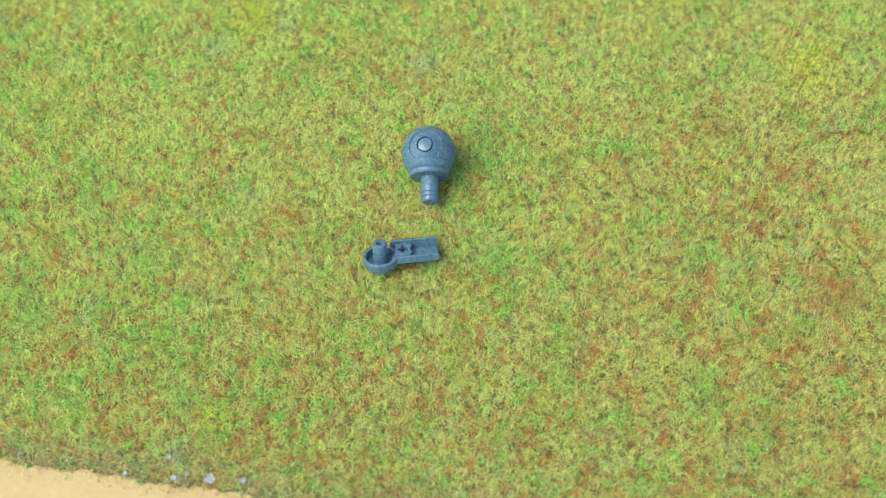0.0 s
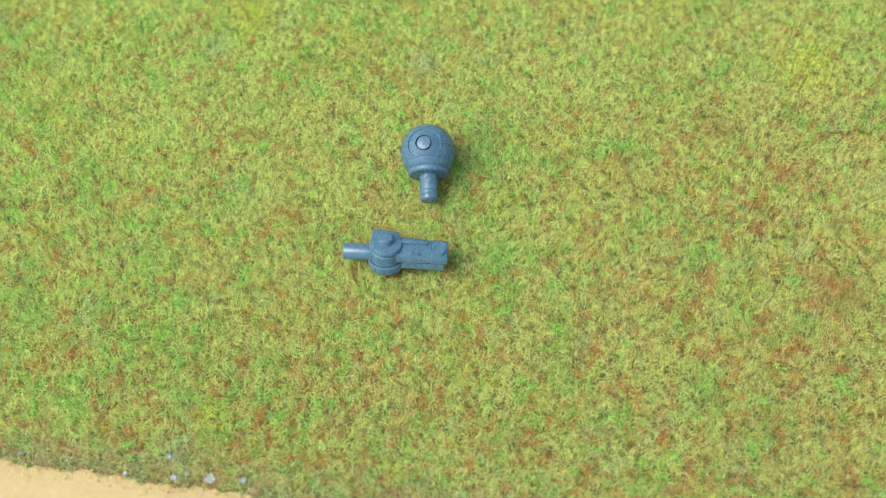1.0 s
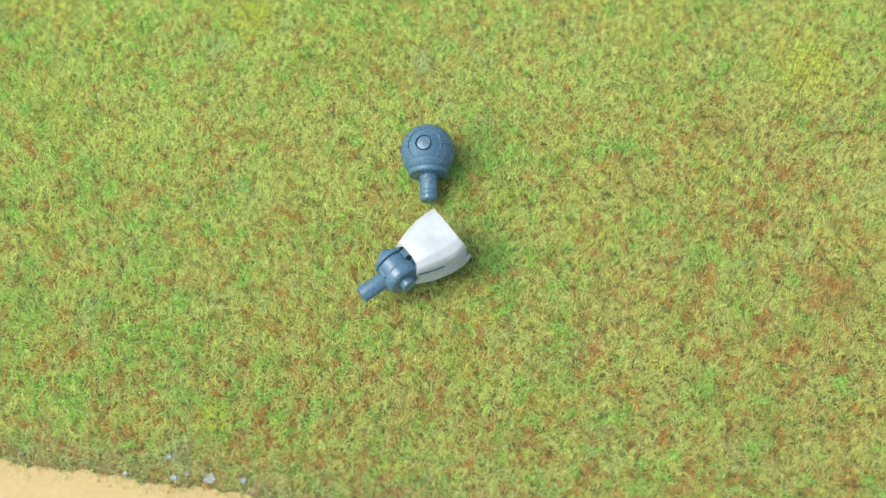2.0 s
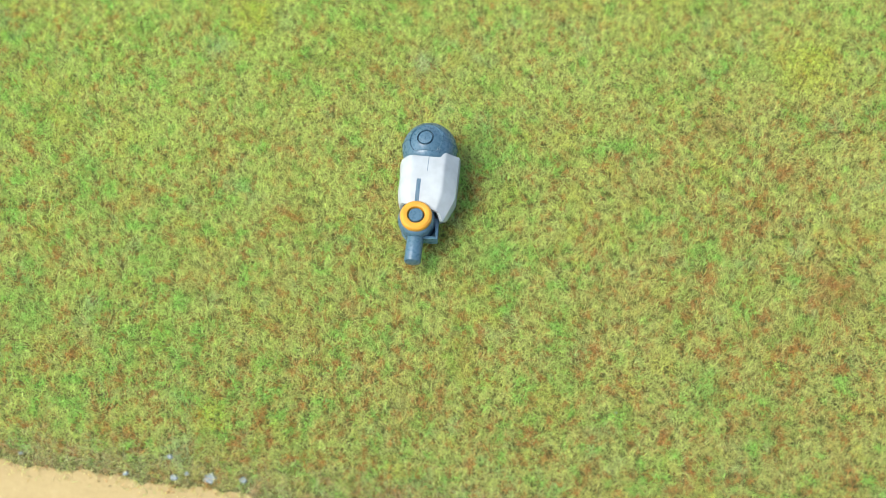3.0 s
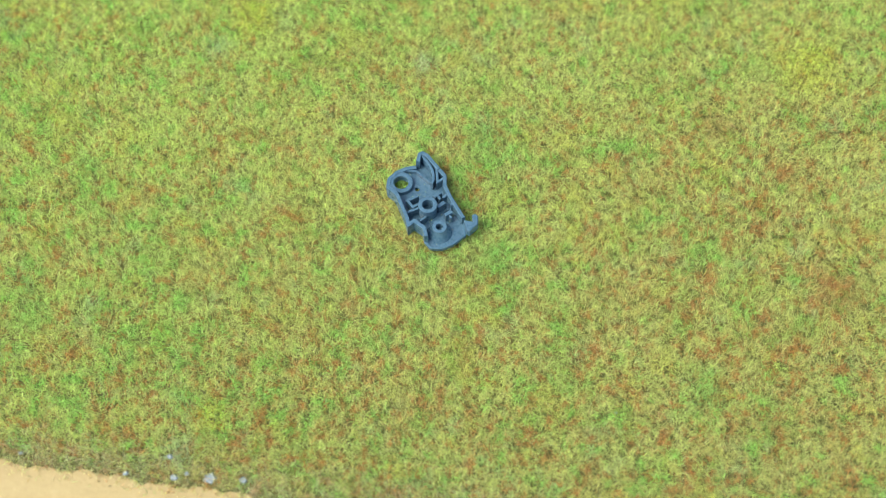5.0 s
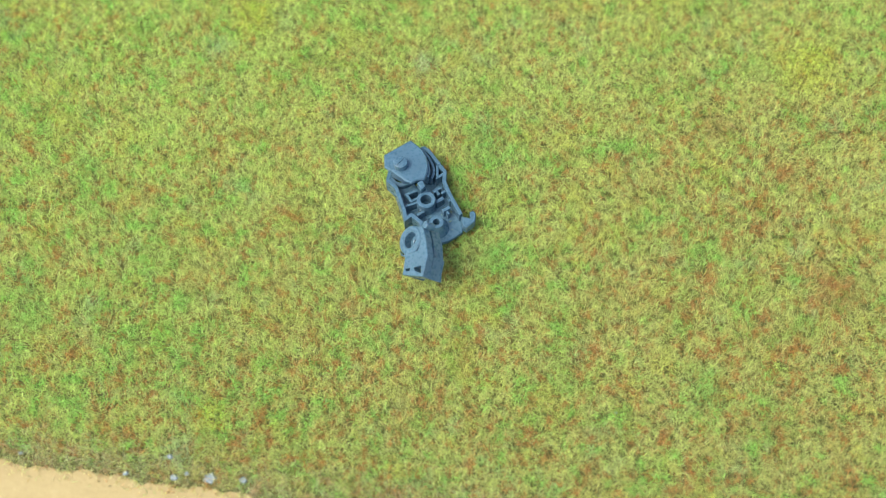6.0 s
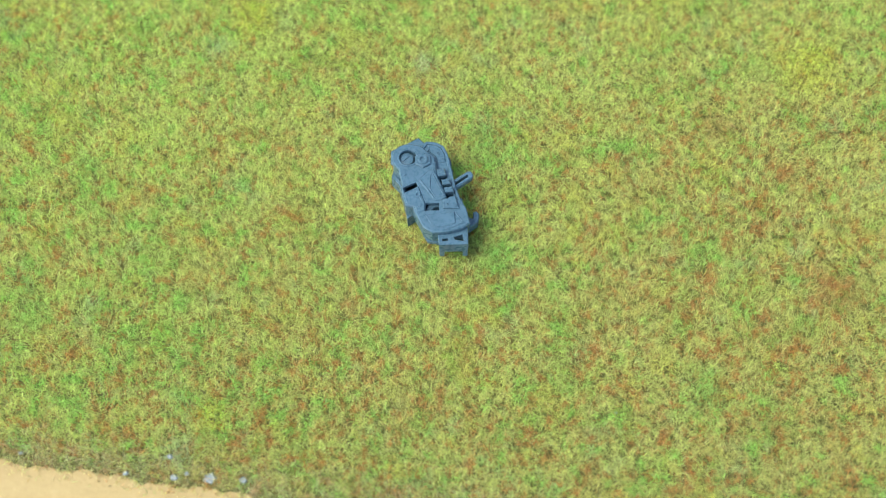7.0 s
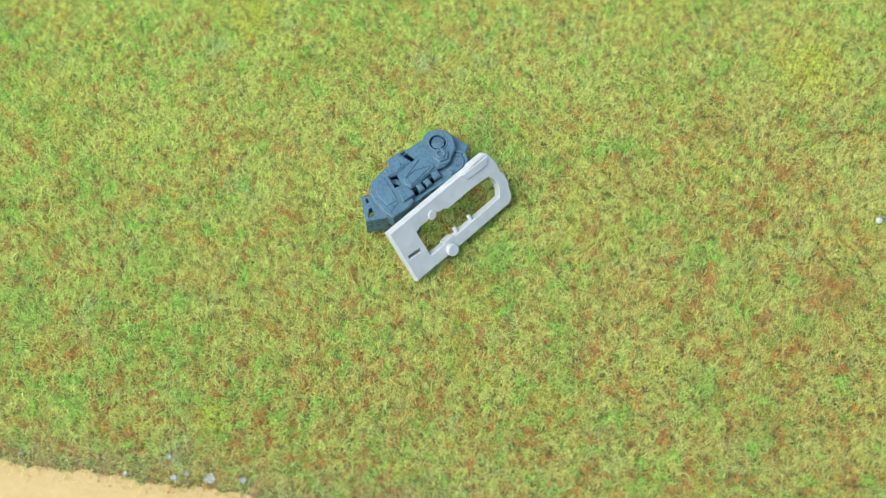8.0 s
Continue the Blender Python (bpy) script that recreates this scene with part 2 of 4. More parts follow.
    curl = np.radians(rng.normal(24, 18, n))
    swing = np.radians(rng.normal(0, 42, n))
    width = rng.uniform(0.05, 0.082, n)
    tilt = rng.uniform(-0.6, 0.6, n)
    point = np.stack([x, y, np.full(n, 0.1)], 1)
    rows = []
    for k, wide_at in enumerate((1.0, 1.0, 0.95, 0.55)):
        side = np.stack([-np.sin(way), np.cos(way), tilt], 1) * (width * wide_at)[:, None]
        rows += [point - side, point + side]
        angle = np.minimum(lean, 1.62)
        point = point + np.stack([np.sin(angle) * np.cos(way), np.sin(angle) * np.sin(way), np.cos(angle)], 1) * (length / 3)[:, None]
        lean, way = lean + curl, way + swing
    co = np.stack(rows, 1) * MM
    me = bpy.data.meshes.new("grass")
    me.vertices.add(n * 8)
    me.vertices.foreach_set("co", co.astype(np.float32).ravel())
    quads = (np.arange(n)[:, None] * 8 + np.array([0, 1, 3, 2, 2, 3, 5, 4, 4, 5, 7, 6])[None]).astype(np.int32)
    me.loops.add(n * 12)
    me.loops.foreach_set("vertex_index", quads.ravel())
    me.polygons.add(n * 3)
    me.polygons.foreach_set("loop_start", np.arange(0, n * 12, 4, dtype=np.int32))
    me.update(calc_edges=True)
    dye_and_light = me.attributes.new("dye_and_light", "FLOAT_COLOR", "FACE")
    rgba = np.concatenate([colour, np.ones((n, 1))], 1)
    dye_and_light.data.foreach_set("color", np.repeat(rgba, 3, axis=0).astype(np.float32).ravel())
    me.materials.append(FIBRE)
    return tagged(new("grass", me), "short mixed green, straw and rust flock grass", "grass", kind="stuff")


grass(500000, 40000)


# ---- the limb: ball joint, elbow and sleeve ----
def make_ball_joint():
    """Ball with a round button on top; its peg points to the thing's -y. Origin at the ball's centre."""
    thing = root("ball_joint", "blue-grey plastic ball joint with ringed button and peg", "kit part")
    R = 9.0
    prof = []
    for k in range(0, 41):
        a = math.pi * k / 40
        r, z = R * math.sin(a), -R * math.cos(a)
        prof.append((r, z))
    low = [p for p in prof if not (p[1] > 0 and p[0] < 5.6)]

    def zs(r, d=0.0):
        return math.sqrt((R + d) ** 2 - r * r)
    cap = [(5.5, zs(5.5)), (5.38, zs(5.35, -0.02)), (5.15, zs(5.1, -0.4)), (4.8, zs(4.8, -0.45)), (4.0, zs(4.0, -0.28)), (3.0, zs(3.0, 0.0)), (2.75, zs(2.75, 0.02)),
           (2.72, zs(2.7, -0.1)), (2.66, zs(2.66, -0.9)), (2.3, zs(2.3, -0.9)), (2.22, zs(2.24, 0.0)), (2.1, zs(2.1, 0.08)), (1.2, zs(1.2, 0.05)), (0, R + 0.03)]
    bm = bmesh.new()
    lathe(bm, low + cap, 64)
    ball = part("ball", bm, GREY, thing)
    bm = bmesh.new()
    box(bm, -0.13, 0.13, -0.75, 0.75, R - 0.1, R + 0.28, 0.05)
    part("slot_mark", bm, GREY, ball)
    for s in (-1, 1):
        bm = bmesh.new()
        prev = None
        for k in range(17):
            a = radians(34 + 70 * k / 16)
            ring = [bm.verts.new((s * rr * math.sin(a), w + 0.6 * math.sin((a - 0.6) * 1.2), rr * math.cos(a))) for rr, w in ((R - 0.1, -0.2), (R + 0.2, -0.12), (R + 0.2, 0.12), (R - 0.1, 0.2))]
            if prev:
                for q in range(3):
                    bm.faces.new((prev[q], prev[q + 1], ring[q + 1], ring[q]))
            prev = ring
        part("seam", bm, GREY, ball)
    for ax, ay in ((32, -22), (38, 12)):
        m = Matrix.Rotation(radians(ax), 4, "Y") @ Matrix.Rotation(radians(-ay), 4, "X")
        bm = bmesh.new()
        slab(bm, [(-0.5, -0.85), (0.5, -0.65), (0.5, 0.65), (-0.5, 0.85)], R - 0.2, R + 0.22, [[(-0.22, -0.4), (0.22, -0.3), (0.22, 0.3), (-0.22, 0.4)]], 0.06, m)
        part("vent", bm, GREY, ball)
    bm = bmesh.new()
    lathe(bm, [(7.9, 4.1), (8.05, 4.4), (7.75, 5.2), (7.0, 6.1), (6.75, 6.35), (6.5, 6.5), (6.55, 6.8), (6.7, 7.0), (6.7, 7.8), (6.3, 8.3), (4.0, 8.4), (3.0, 8.4)], 48, SOUTH)
    part("collar", bm, GREY, thing)
    bm = bmesh.new()
    lathe(bm, [(3.0, 6.5), (3.0, 13.6), (2.7, 13.8), (2.7, 14.2), (3.05, 14.4), (3.05, 15.0), (2.75, 15.2), (2.75, 15.5), (3.0, 15.7), (2.95, 16.5), (2.5, 17.0), (0, 17.0)], 36, SOUTH)
    peg = part("peg", bm, GREY, thing)
    bm = bmesh.new()
    wall(bm, [(6.6, -1.0), (6.2, -3.2), (5.4, -4.0), (5.0, -5.6), (3.8, -6.2)], 0.24, 4.3, 5.6, 0.05)
    part("seam", bm, GREY, ball)
    bm = bmesh.new()
    lathe(bm, [(0.75, 2.7), (0.75, 3.12), (0.85, 3.2), (1.1, 3.2), (1.2, 3.1), (1.2, 2.6)], 24, Matrix.Translation((0, -10.8, 0)))
    part("eyelet", bm, GREY, peg)
    return thing


def make_elbow_half():
    """Round cup with a post, and an open channel to the east. Origin on the post's axis at the base."""
    thing = root("elbow_half", "blue-grey plastic elbow half with open cup, post and channel", "kit part")
    bm = bmesh.new()
    lathe(bm, [(0, 0), (5.0, 0), (5.55, 0.5), (5.8, 1.1), (5.8, 3.2), (5.6, 3.5), (4.9, 3.5), (4.7, 3.3), (4.55, 1.2), (0, 1.1)], 48)
    cup = part("cup", bm, GREY, thing)
    bm = bmesh.new()
    lathe(bm, [(2.5, 1.0), (2.4, 4.5), (2.3, 7.9), (2.1, 8.3), (1.15, 8.3), (1.0, 7.8), (1.0, 4.0), (0, 4.0)], 32)
    part("post", bm, GREY, cup)
    bm = bmesh.new()
    slab(bm, [(3.6, -3.0), (18.3, -2.8), (18.3, 4.5), (3.6, 5.0)], 1.6, 2.5)
    channel = part("channel_floor", bm, GREY, thing)
    for y, top in ((-3.0, 4.2), (4.0, 5.8)):
        bm = bmesh.new()
        slab(bm, [(4.4 - y * 0.25, y - 0.1), (18.4, y), (18.4, y + 0.8), (4.4 - y * 0.25, y + 1.0)], 1.6, top)
        part("channel_wall", bm, GREY, thing)
    bm = bmesh.new()
    slab(bm, [(4.9, -2.1), (9.4, -2.1), (10.2, -0.8), (9.4, 0.8), (10.2, 2.4), (9.4, 4.0), (4.9, 4.0)], 1.8, 4.6,
         [[(5.6, 0.2), (6.6, 0.2), (6.6, -1.0), (7.8, -1.0), (7.8, 0.2), (8.8, 0.2), (8.8, 1.5), (7.8, 1.5), (7.8, 2.9), (6.6, 2.9), (6.6, 1.5), (5.6, 1.5)]], 0.15)
    part("cross_socket", bm, GREY, thing)
    bm = bmesh.new()
    slab(bm, [(8, -1.2), (14.5, -1.2), (14.5, 2.8), (8, 2.8)], 0.2, 1.8, (), 0.5)
    part("underside_boss", bm, GREY, thing)
    bm = bmesh.new()
    lathe(bm, [(2.45, 0.2), (2.4, -0.2), (2.3, -1.8), (2.0, -2.1), (0, -2.15)], 36)
    part("hub", bm, GREY, cup)
    return thing


def make_elbow_joint():
    """Ring that turns on the post, with a round peg to the west and a square lug."""
    thing = root("elbow_joint", "blue-grey plastic elbow joint ring with round peg", "kit part")
    bm = bmesh.new()
    lathe(bm, [(2.4, 1.4), (4.3, 1.4), (4.4, 1.6), (4.4, 3.6), (5.0, 3.7), (5.15, 3.9), (5.15, 7.2), (4.8, 7.7), (4.3, 7.8), (4.2, 8.0), (2.9, 8.0), (2.7, 7.9), (2.4, 7.5), (2.4, 1.4)], 48)
    ring = part("ring", bm, GREY, thing)
    bm = bmesh.new()
    rod(bm, 2.65, 4.6, 13.6, 0.45, 32, Matrix.Translation((0, 0.2, 4.6)) @ Matrix.Rotation(radians(-90), 4, "Y"))
    part("peg", bm, GREY, thing)
    bm = bmesh.new()
    slab(bm, [(-5.3, 1.5), (-4.6, -2.6), (-3.6, -2.6), (-2.5, 3.4), (2.6, 5.0), (2.0, 7.0), (-5.0, 7.3)], 4.0, 7.9, [[(-4.2, 3.8), (-0.4, 6.0), (-4.2, 6.4)]], 0.2)
    part("lug", bm, GREY, thing)
    bm = bmesh.new()
    slab(bm, circle(-4.4, -2.4, 0.75, 12), 3.8, 6.6, (), 0.15)
    part("stop_pin", bm, GREY, ring)
    return thing


def make_elbow_cover():
    """Disc cap with a round boss, and a closed arm to the east."""
    thing = root("elbow_cover", "blue-grey plastic elbow cover with round boss and arm", "kit part")
    bm = bmesh.new()
    lathe(bm, [(0, 8.05), (4.9, 8.05), (5.2, 8.3), (5.2, 9.1), (4.9, 9.6), (4.2, 9.85), (3.0, 9.95), (2.45, 10.0), (2.35, 10.2), (2.3, 11.6), (2.0, 12.0), (1.2, 12.15), (0, 12.2)], 48)
    disc = part("disc", bm, GREY, thing)
    bm = bmesh.new()
    slab(bm, [(-5.0, 0.5), (3.6, 0.5), (3.9, 4.6), (3.0, 6.2), (-4.7, 6.9)], 7.95, 9.0, (), 0.35)
    part("back_plate", bm, GREY, disc)
    bm = bmesh.new()
    prof = [(-4.2, 4.0), (4.3, 4.0), (4.3, 5.9), (3.4, 7.2), (1.8, 7.8), (-1.8, 7.6), (-3.6, 6.9), (-4.2, 5.9)]
    secs = [(3.2, 1.05), (10, 1.0), (14.2, 0.92), (14.5, 1.0), (18.6, 0.96), (19.4, 0.88)]
    rings = [[bm.verts.new((x, 0.6 + y * s, 5.0 + (z - 4.0) * s)) for y, z in prof] for x, s in secs]
    for a, b in zip(rings, rings[1:]):
        for k in range(len(prof)):
            q = (k + 1) % len(prof)
            bm.faces.new((a[k], a[q], b[q], b[k]))
    bm.faces.new(rings[0]), bm.faces.new(rings[-1])
    arm = part("arm", bm, GREY, thing)
    bm = bmesh.new()
    slab(bm, [(4.6, 0.8), (12.8, 0.9), (13.3, 1.4), (12.8, 1.9), (4.6, 2.6)], 8.0, 9.6, (), 0.3)
    part("rib", bm, GREY, arm)
    for x in (8.3, 10.2):
        bm = bmesh.new()
        slab(bm, [(x, -3.4), (x + 0.35, -3.4), (x + 0.35, -2.0), (x, -2.0)], 7.9, 8.7, (), 0.08)
        part("vent", bm, GREY, arm)
    bm = bmesh.new()
    slab(bm, [(13.8, -1.0), (15.0, -2.8), (17.9, -2.8), (18.7, -1.5), (18.7, 1.8), (17.9, 2.6), (15.0, 2.6), (13.8, 1.4)], 7.9, 8.75,
         [[(14.2, -0.9), (15.2, -2.4), (17.7, -2.4), (18.3, -1.4), (18.3, 1.7), (17.7, 2.2), (15.2, 2.2), (14.2, 1.2)]], 0.06)
    part("panel_line", bm, GREY, arm)
    return thing


def sleeve_rise(x):
    """Half the height of the sleeve at x."""
    u = min(1, max(0, (x - 3) / 15))
    return 5.2 + 3.6 * math.sin(u * math.pi / 2) - 0.7 * max(0, (x - 16) / 5) ** 2


def make_sleeve():
    """Hollow flared armour sleeve about the x axis."""
    thing = root("armour_sleeve", "white plastic flared armour sleeve, hollow and open-ended", "kit part")
    bm = bmesh.new()
    n, steps = 120, 22
    corners = [(1, 0.25), (0.97, 0.5), (0.56, 0.97), (0.5, 1), (-0.55, 1), (-0.72, 0.93), (-0.92, 0.66), (-1, 0.25)]
    corners += [(y, -z) for y, z in corners[::-1]]
    lengths = [(Vector(q) - Vector(p)).length for p, q in zip(corners, corners[1:] + corners[:1])]

    def section(f):
        """The point a share f of the way round the cross-section, in half widths and half heights."""
        d = f * sum(lengths)
        for p, q, size in zip(corners, corners[1:] + corners[:1], lengths):
            if d <= size:
                return Vector(p).lerp(Vector(q), d / size)
            d -= size
        return Vector(corners[0])

    def step(v, lo, hi):
        v = min(1, max(0, (v - lo) / (hi - lo)))
        return v * v * (3 - 2 * v)

    shells = []
    for shell in (0, 1):
        rings = []
        for i in range(steps + 1):
            ring = []
            for k in range(n):
                cy, cz = section(k / n)
                x0 = 3.9 + (4.4 if cz > 0 else 0.6) * math.exp(-(cy / 0.1) ** 2) - 1.0 * step(cy, 0.1, 0.5) - 2.3 * step(cy, 0.6, 1.0) * step(-cz, -0.3, 0.5) + 1.2 * step(-cy, 0.5, 1.0)
                x1 = 20.4 + 2.2 * step(cy, 0.38, 0.5) + 0.8 * step(cy, 0.5, 1.0) - 0.8 * step(-cy, 0.6, 1.0)
                x = x0 + (x1 - x0) * i / steps
                half = 10.0 - 0.42 * max(0, 8.5 - x) if cy > 0 else 8.9 - 0.05 * max(0, 10 - x) ** 2 + 0.5 * step(x, 14, 20)
                d = 0.9 if shell else 0.0
                ring.append(bm.verts.new((x, (max(5.4, half) - d) * cy, 5.2 + (sleeve_rise(x) - d) * cz)))
            rings.append(ring)
        for a, b in zip(rings, rings[1:]):
            for k in range(n):
                q = (k + 1) % n
                bm.faces.new((a[k], a[q], b[q], b[k]) if not shell else (a[k], b[k], b[q], a[q]))
        shells.append(rings)
    for e in (0, -1):
        a, b = shells[0][e], shells[1][e]
        for k in range(n):
            q = (k + 1) % n
            bm.faces.new((a[k], b[k], b[q], a[q]))
    shell = part("shell", bm, WHITE, thing)
    def strip(x0, x1, y, w, out, side, steps=8):
        """A thin strip that follows the sleeve's top (side 1) or underside (side -1), at height out over it."""
        bm = bmesh.new()
        rings = []
        for k in range(steps + 1):
            x = x0 + (x1 - x0) * k / steps
            z = 5.2 + side * (sleeve_rise(x) + out)
            rings.append([bm.verts.new((x, y + a * w / 2, z + side * b)) for a, b in ((-1, -0.3), (-1, 0), (1, 0), (1, -0.3))])
        for a, b in zip(rings, rings[1:]):
            for k in range(4):
                q = (k + 1) % 4
                bm.faces.new((a[k], a[q], b[q], b[k]))
        bm.faces.new(rings[0]), bm.faces.new(rings[-1])
        return bm

    for args in ((5.0, 10.4, 0.1, 0.4, 0.03, 1), (4.2, 12.2, -2.2, 1.3, 0.03, -1)):
        part("slot_insert", strip(*args), GREY, thing, "blue-grey strip in the slot")
    for args in ((17.4, 20.0, -1.4, 0.16, 0.03, 1), (15.0, 20.4, 0.2, 0.16, 0.03, -1)):
        part("panel_line", strip(*args), GREY, shell)
    return thing


def make_cap_ring():
    thing = root("cap_ring", "glossy orange plastic ring cap on the elbow boss", "kit part")
    bm = bmesh.new()
    lathe(bm, [(2.6, 10.05), (4.7, 10.05), (5.0, 10.3), (5.1, 11.4), (4.9, 12.1), (4.3, 12.6), (3.4, 12.7), (2.9, 12.5), (2.65, 12.0), (2.6, 10.05)], 56)
    part("rim", bm, ORANGE, thing)
    return thing


# ---- the body unit: two shells with drum and bracket between ----
def make_lower_shell():
    thing = root("lower_shell", "blue-grey plastic body half, open, with posts and ribs inside", "kit part")
    outline = [(-10, 13), (-8.5, 15.8), (-5.3, 17.4), (-1.6, 17.8), (2, 17.2), (3.6, 20), (5.4, 20.2), (6.8, 18.4), (8.7, 12), (9.8, 8.7), (8.4, 5.2), (8.7, 0.4),
               (9.3, -4), (10, -8), (8.6, -12.6), (3.4, -14.4), (-0.7, -14.6), (-4, -13), (-4.9, -10), (-4.5, -7.5), (-6.3, -4.6), (-8.9, -5.6), (-8.5, -1.4), (-8.6, 4.3), (-8.7, 7.3), (-10.5, 10.8)]
    bm = bmesh.new()
    slab(bm, outline, 0, 1.2, [circle(-4.8, 12.8, 2.35), circle(-0.4, 9.4, 0.75, 12), [(4.9, -4.6), (7.6, -4.2), (7.4, -1.6), (5.0, -1.8)]], 0.35)
    floor_part = part("floor_plate", bm, GREY, thing)
    for pts, top in (([(-10.5, 10.8), (-8.7, 7.3), (-8.6, 4.3), (-8.5, -1.4), (-8.9, -5.6), (-6.3, -4.6), (-4.5, -7.5), (-4.9, -10.4)][::-1], 6.0),
                     ([(10, -8), (9.3, -4), (8.7, 0.4), (8.4, 5.2), (9.8, 8.7), (8.7, 12)][::-1], 5.6),
                     ([(8.7, 12), (6.8, 18.4), (5.4, 20.2), (3.6, 20), (2, 17.2)][::-1], 5.8),
                     ([(2, 17.2), (-1.6, 17.8), (-5.3, 17.4), (-8.5, 15.8), (-10, 13), (-10.5, 10.8)][::-1], 3.2)):
        bm = bmesh.new()
        wall(bm, pts[::-1], 1.3, 0.8, top)
        part("side_wall", bm, GREY, thing)
    bm = bmesh.new()
    wall(bm, [(-4.9, -10.4), (-4, -13), (-0.7, -14.6), (3.4, -14.4), (8.6, -12.6), (10, -8)], 0.9, 0.6, 1.9)
    part("lip", bm, GREY, thing)
    bm = bmesh.new()
    tube(bm, -4.8, 12.8, 2.4, 4.0, 0.9, 3.0)
    part("bearing_ring", bm, GREY, thing)
    for x, y, r0, r1, top in ((0, 0, 1.75, 3.1, 6.4), (1.0, -8.4, 1.1, 2.4, 5.4)):
        bm = bmesh.new()
        tube(bm, x, y, r0, r1, 1.0, top, 0.2)
        post = part("post", bm, GREY, thing)
        bm = bmesh.new()
        rod(bm, r0 + 0.05, 1.0, 2.2, 0.1, 24, Matrix.Translation((x, y, 0)))
        part("post_floor", bm, GREY, post)
    bm = bmesh.new()
    lathe(bm, [(2.4, 4.8), (3.0, 3.4), (4.2, 1.1)], 36, Matrix.Translation((1.0, -8.4, 0)))
    part("post_skirt", bm, GREY, thing)
    for a, b, w, top in (((-8, 0.5), (-2.9, 0.8), 0.9, 4.6), ((3.2, 2.9), (5.9, 3.9), 1.2, 4.8), ((4.4, 3.4), (4.9, 1.4), 0.9, 4.6), ((3.0, -0.9), (5.9, 0.0), 1.3, 4.6), ((5.7, 1.8), (8.6, 2.6), 0.9, 4.6),
                         ((4.2, -4.7), (6.8, -4.1), 1.2, 4.8), ((5.4, -4.4), (5.9, -6.2), 0.8, 4.2), ((7.2, -1.8), (8.9, -1.6), 0.9, 5.0), ((1.5, 15.0), (5.0, 8.3), 0.8, 3.2), ((-2.4, 17.2), (0.4, 15.6), 0.7, 2.8), ((0.4, 15.6), (1.5, 15.0), 0.8, 3.0), ((-4, -3.6), (-1.5, -2.8), 0.8, 4.2)):
        bm = bmesh.new()
        bar(bm, a, b, w, 0.9, top)
        part("rib", bm, GREY, floor_part)
    for name, line, w, top in (("curved_fin", [(5.2, 19.2), (5.6, 17.2), (6.3, 14.7), (6.5, 12.3), (6.2, 10.4), (5.6, 8.7), (4.4, 7.3)], 0.9, 5.4), ("gusset", [(9.0, 10.4), (7.7, 11.2), (6.8, 8.3), (8.8, 8.9)], 1.0, 5.2), ("clasp", [(-1.5, 4.6), (-4.8, 4.2), (-4.2, 2.2), (-2.6, 2.6)], 0.9, 4.8)):
        bm = bmesh.new()
        wall(bm, line[::-1], w, 1.0, top)
        part(name, bm, GREY, thing)
    bm = bmesh.new()
    slab(bm, [(9.3, -8.6), (11.8, -10.0), (12.4, -7.8), (13.7, -7.7), (14.2, -9.0), (13.0, -11.7), (9.6, -13.2), (8.8, -12.2)], 1.2, 5.2, (), 0.35)
    part("hook", bm, GREY, thing)
    return thing


def make_drum():
    thing = root("pointed_drum", "blue-grey plastic pointed drum with slotted boss", "kit part")
    plan = [(-9.9, 13.6), (-8.8, 18.0), (1.2, 21.0), (3.8, 16.5), (4.4, 13.2), (3.9, 9.8), (2.8, 7.2), (1.3, 5.2), (-1.4, 5.6), (-3.2, 5.0), (-4.8, 6.4), (-6.8, 9.4)]
    bm = bmesh.new()
    slab(bm, [(x, y + 0.7) for x, y in plan], 7.6, 9.2, (), 0.4)
    part("plate", bm, GREY, thing)
    bm = bmesh.new()
    slab(bm, [(-8.0, 13.2), (-6.8, 16.9), (-2, 18), (2.2, 18.6), (4.3, 15.4), (4.8, 12.4), (4.3, 9.4), (3.0, 7.0), (-0.4, 8.6), (-4.8, 9.6)], 3.1, 7.8, (), 0.2)
    part("body", bm, GREY, thing)
    bm = bmesh.new()
    rod(bm, 2.3, 9.0, 11.5, 0.35, 32, Matrix.Translation((-4.7, 13.1, 0)))
    boss = part("boss", bm, GREY, thing)
    bm = bmesh.new()
    bar(bm, (-6.1, 12.4), (-3.5, 13.9), 0.26, 11.45, 11.75, 0.05)
    part("slot_mark", bm, GREY, boss)
    bm = bmesh.new()
    slab(bm, [(-0.9, 2.6), (0.9, 3.6), (0.6, 6.2), (-1.3, 5.6)], 5.6, 8.6, (), 0.2)
    part("stop", bm, GREY, thing)
    return thing


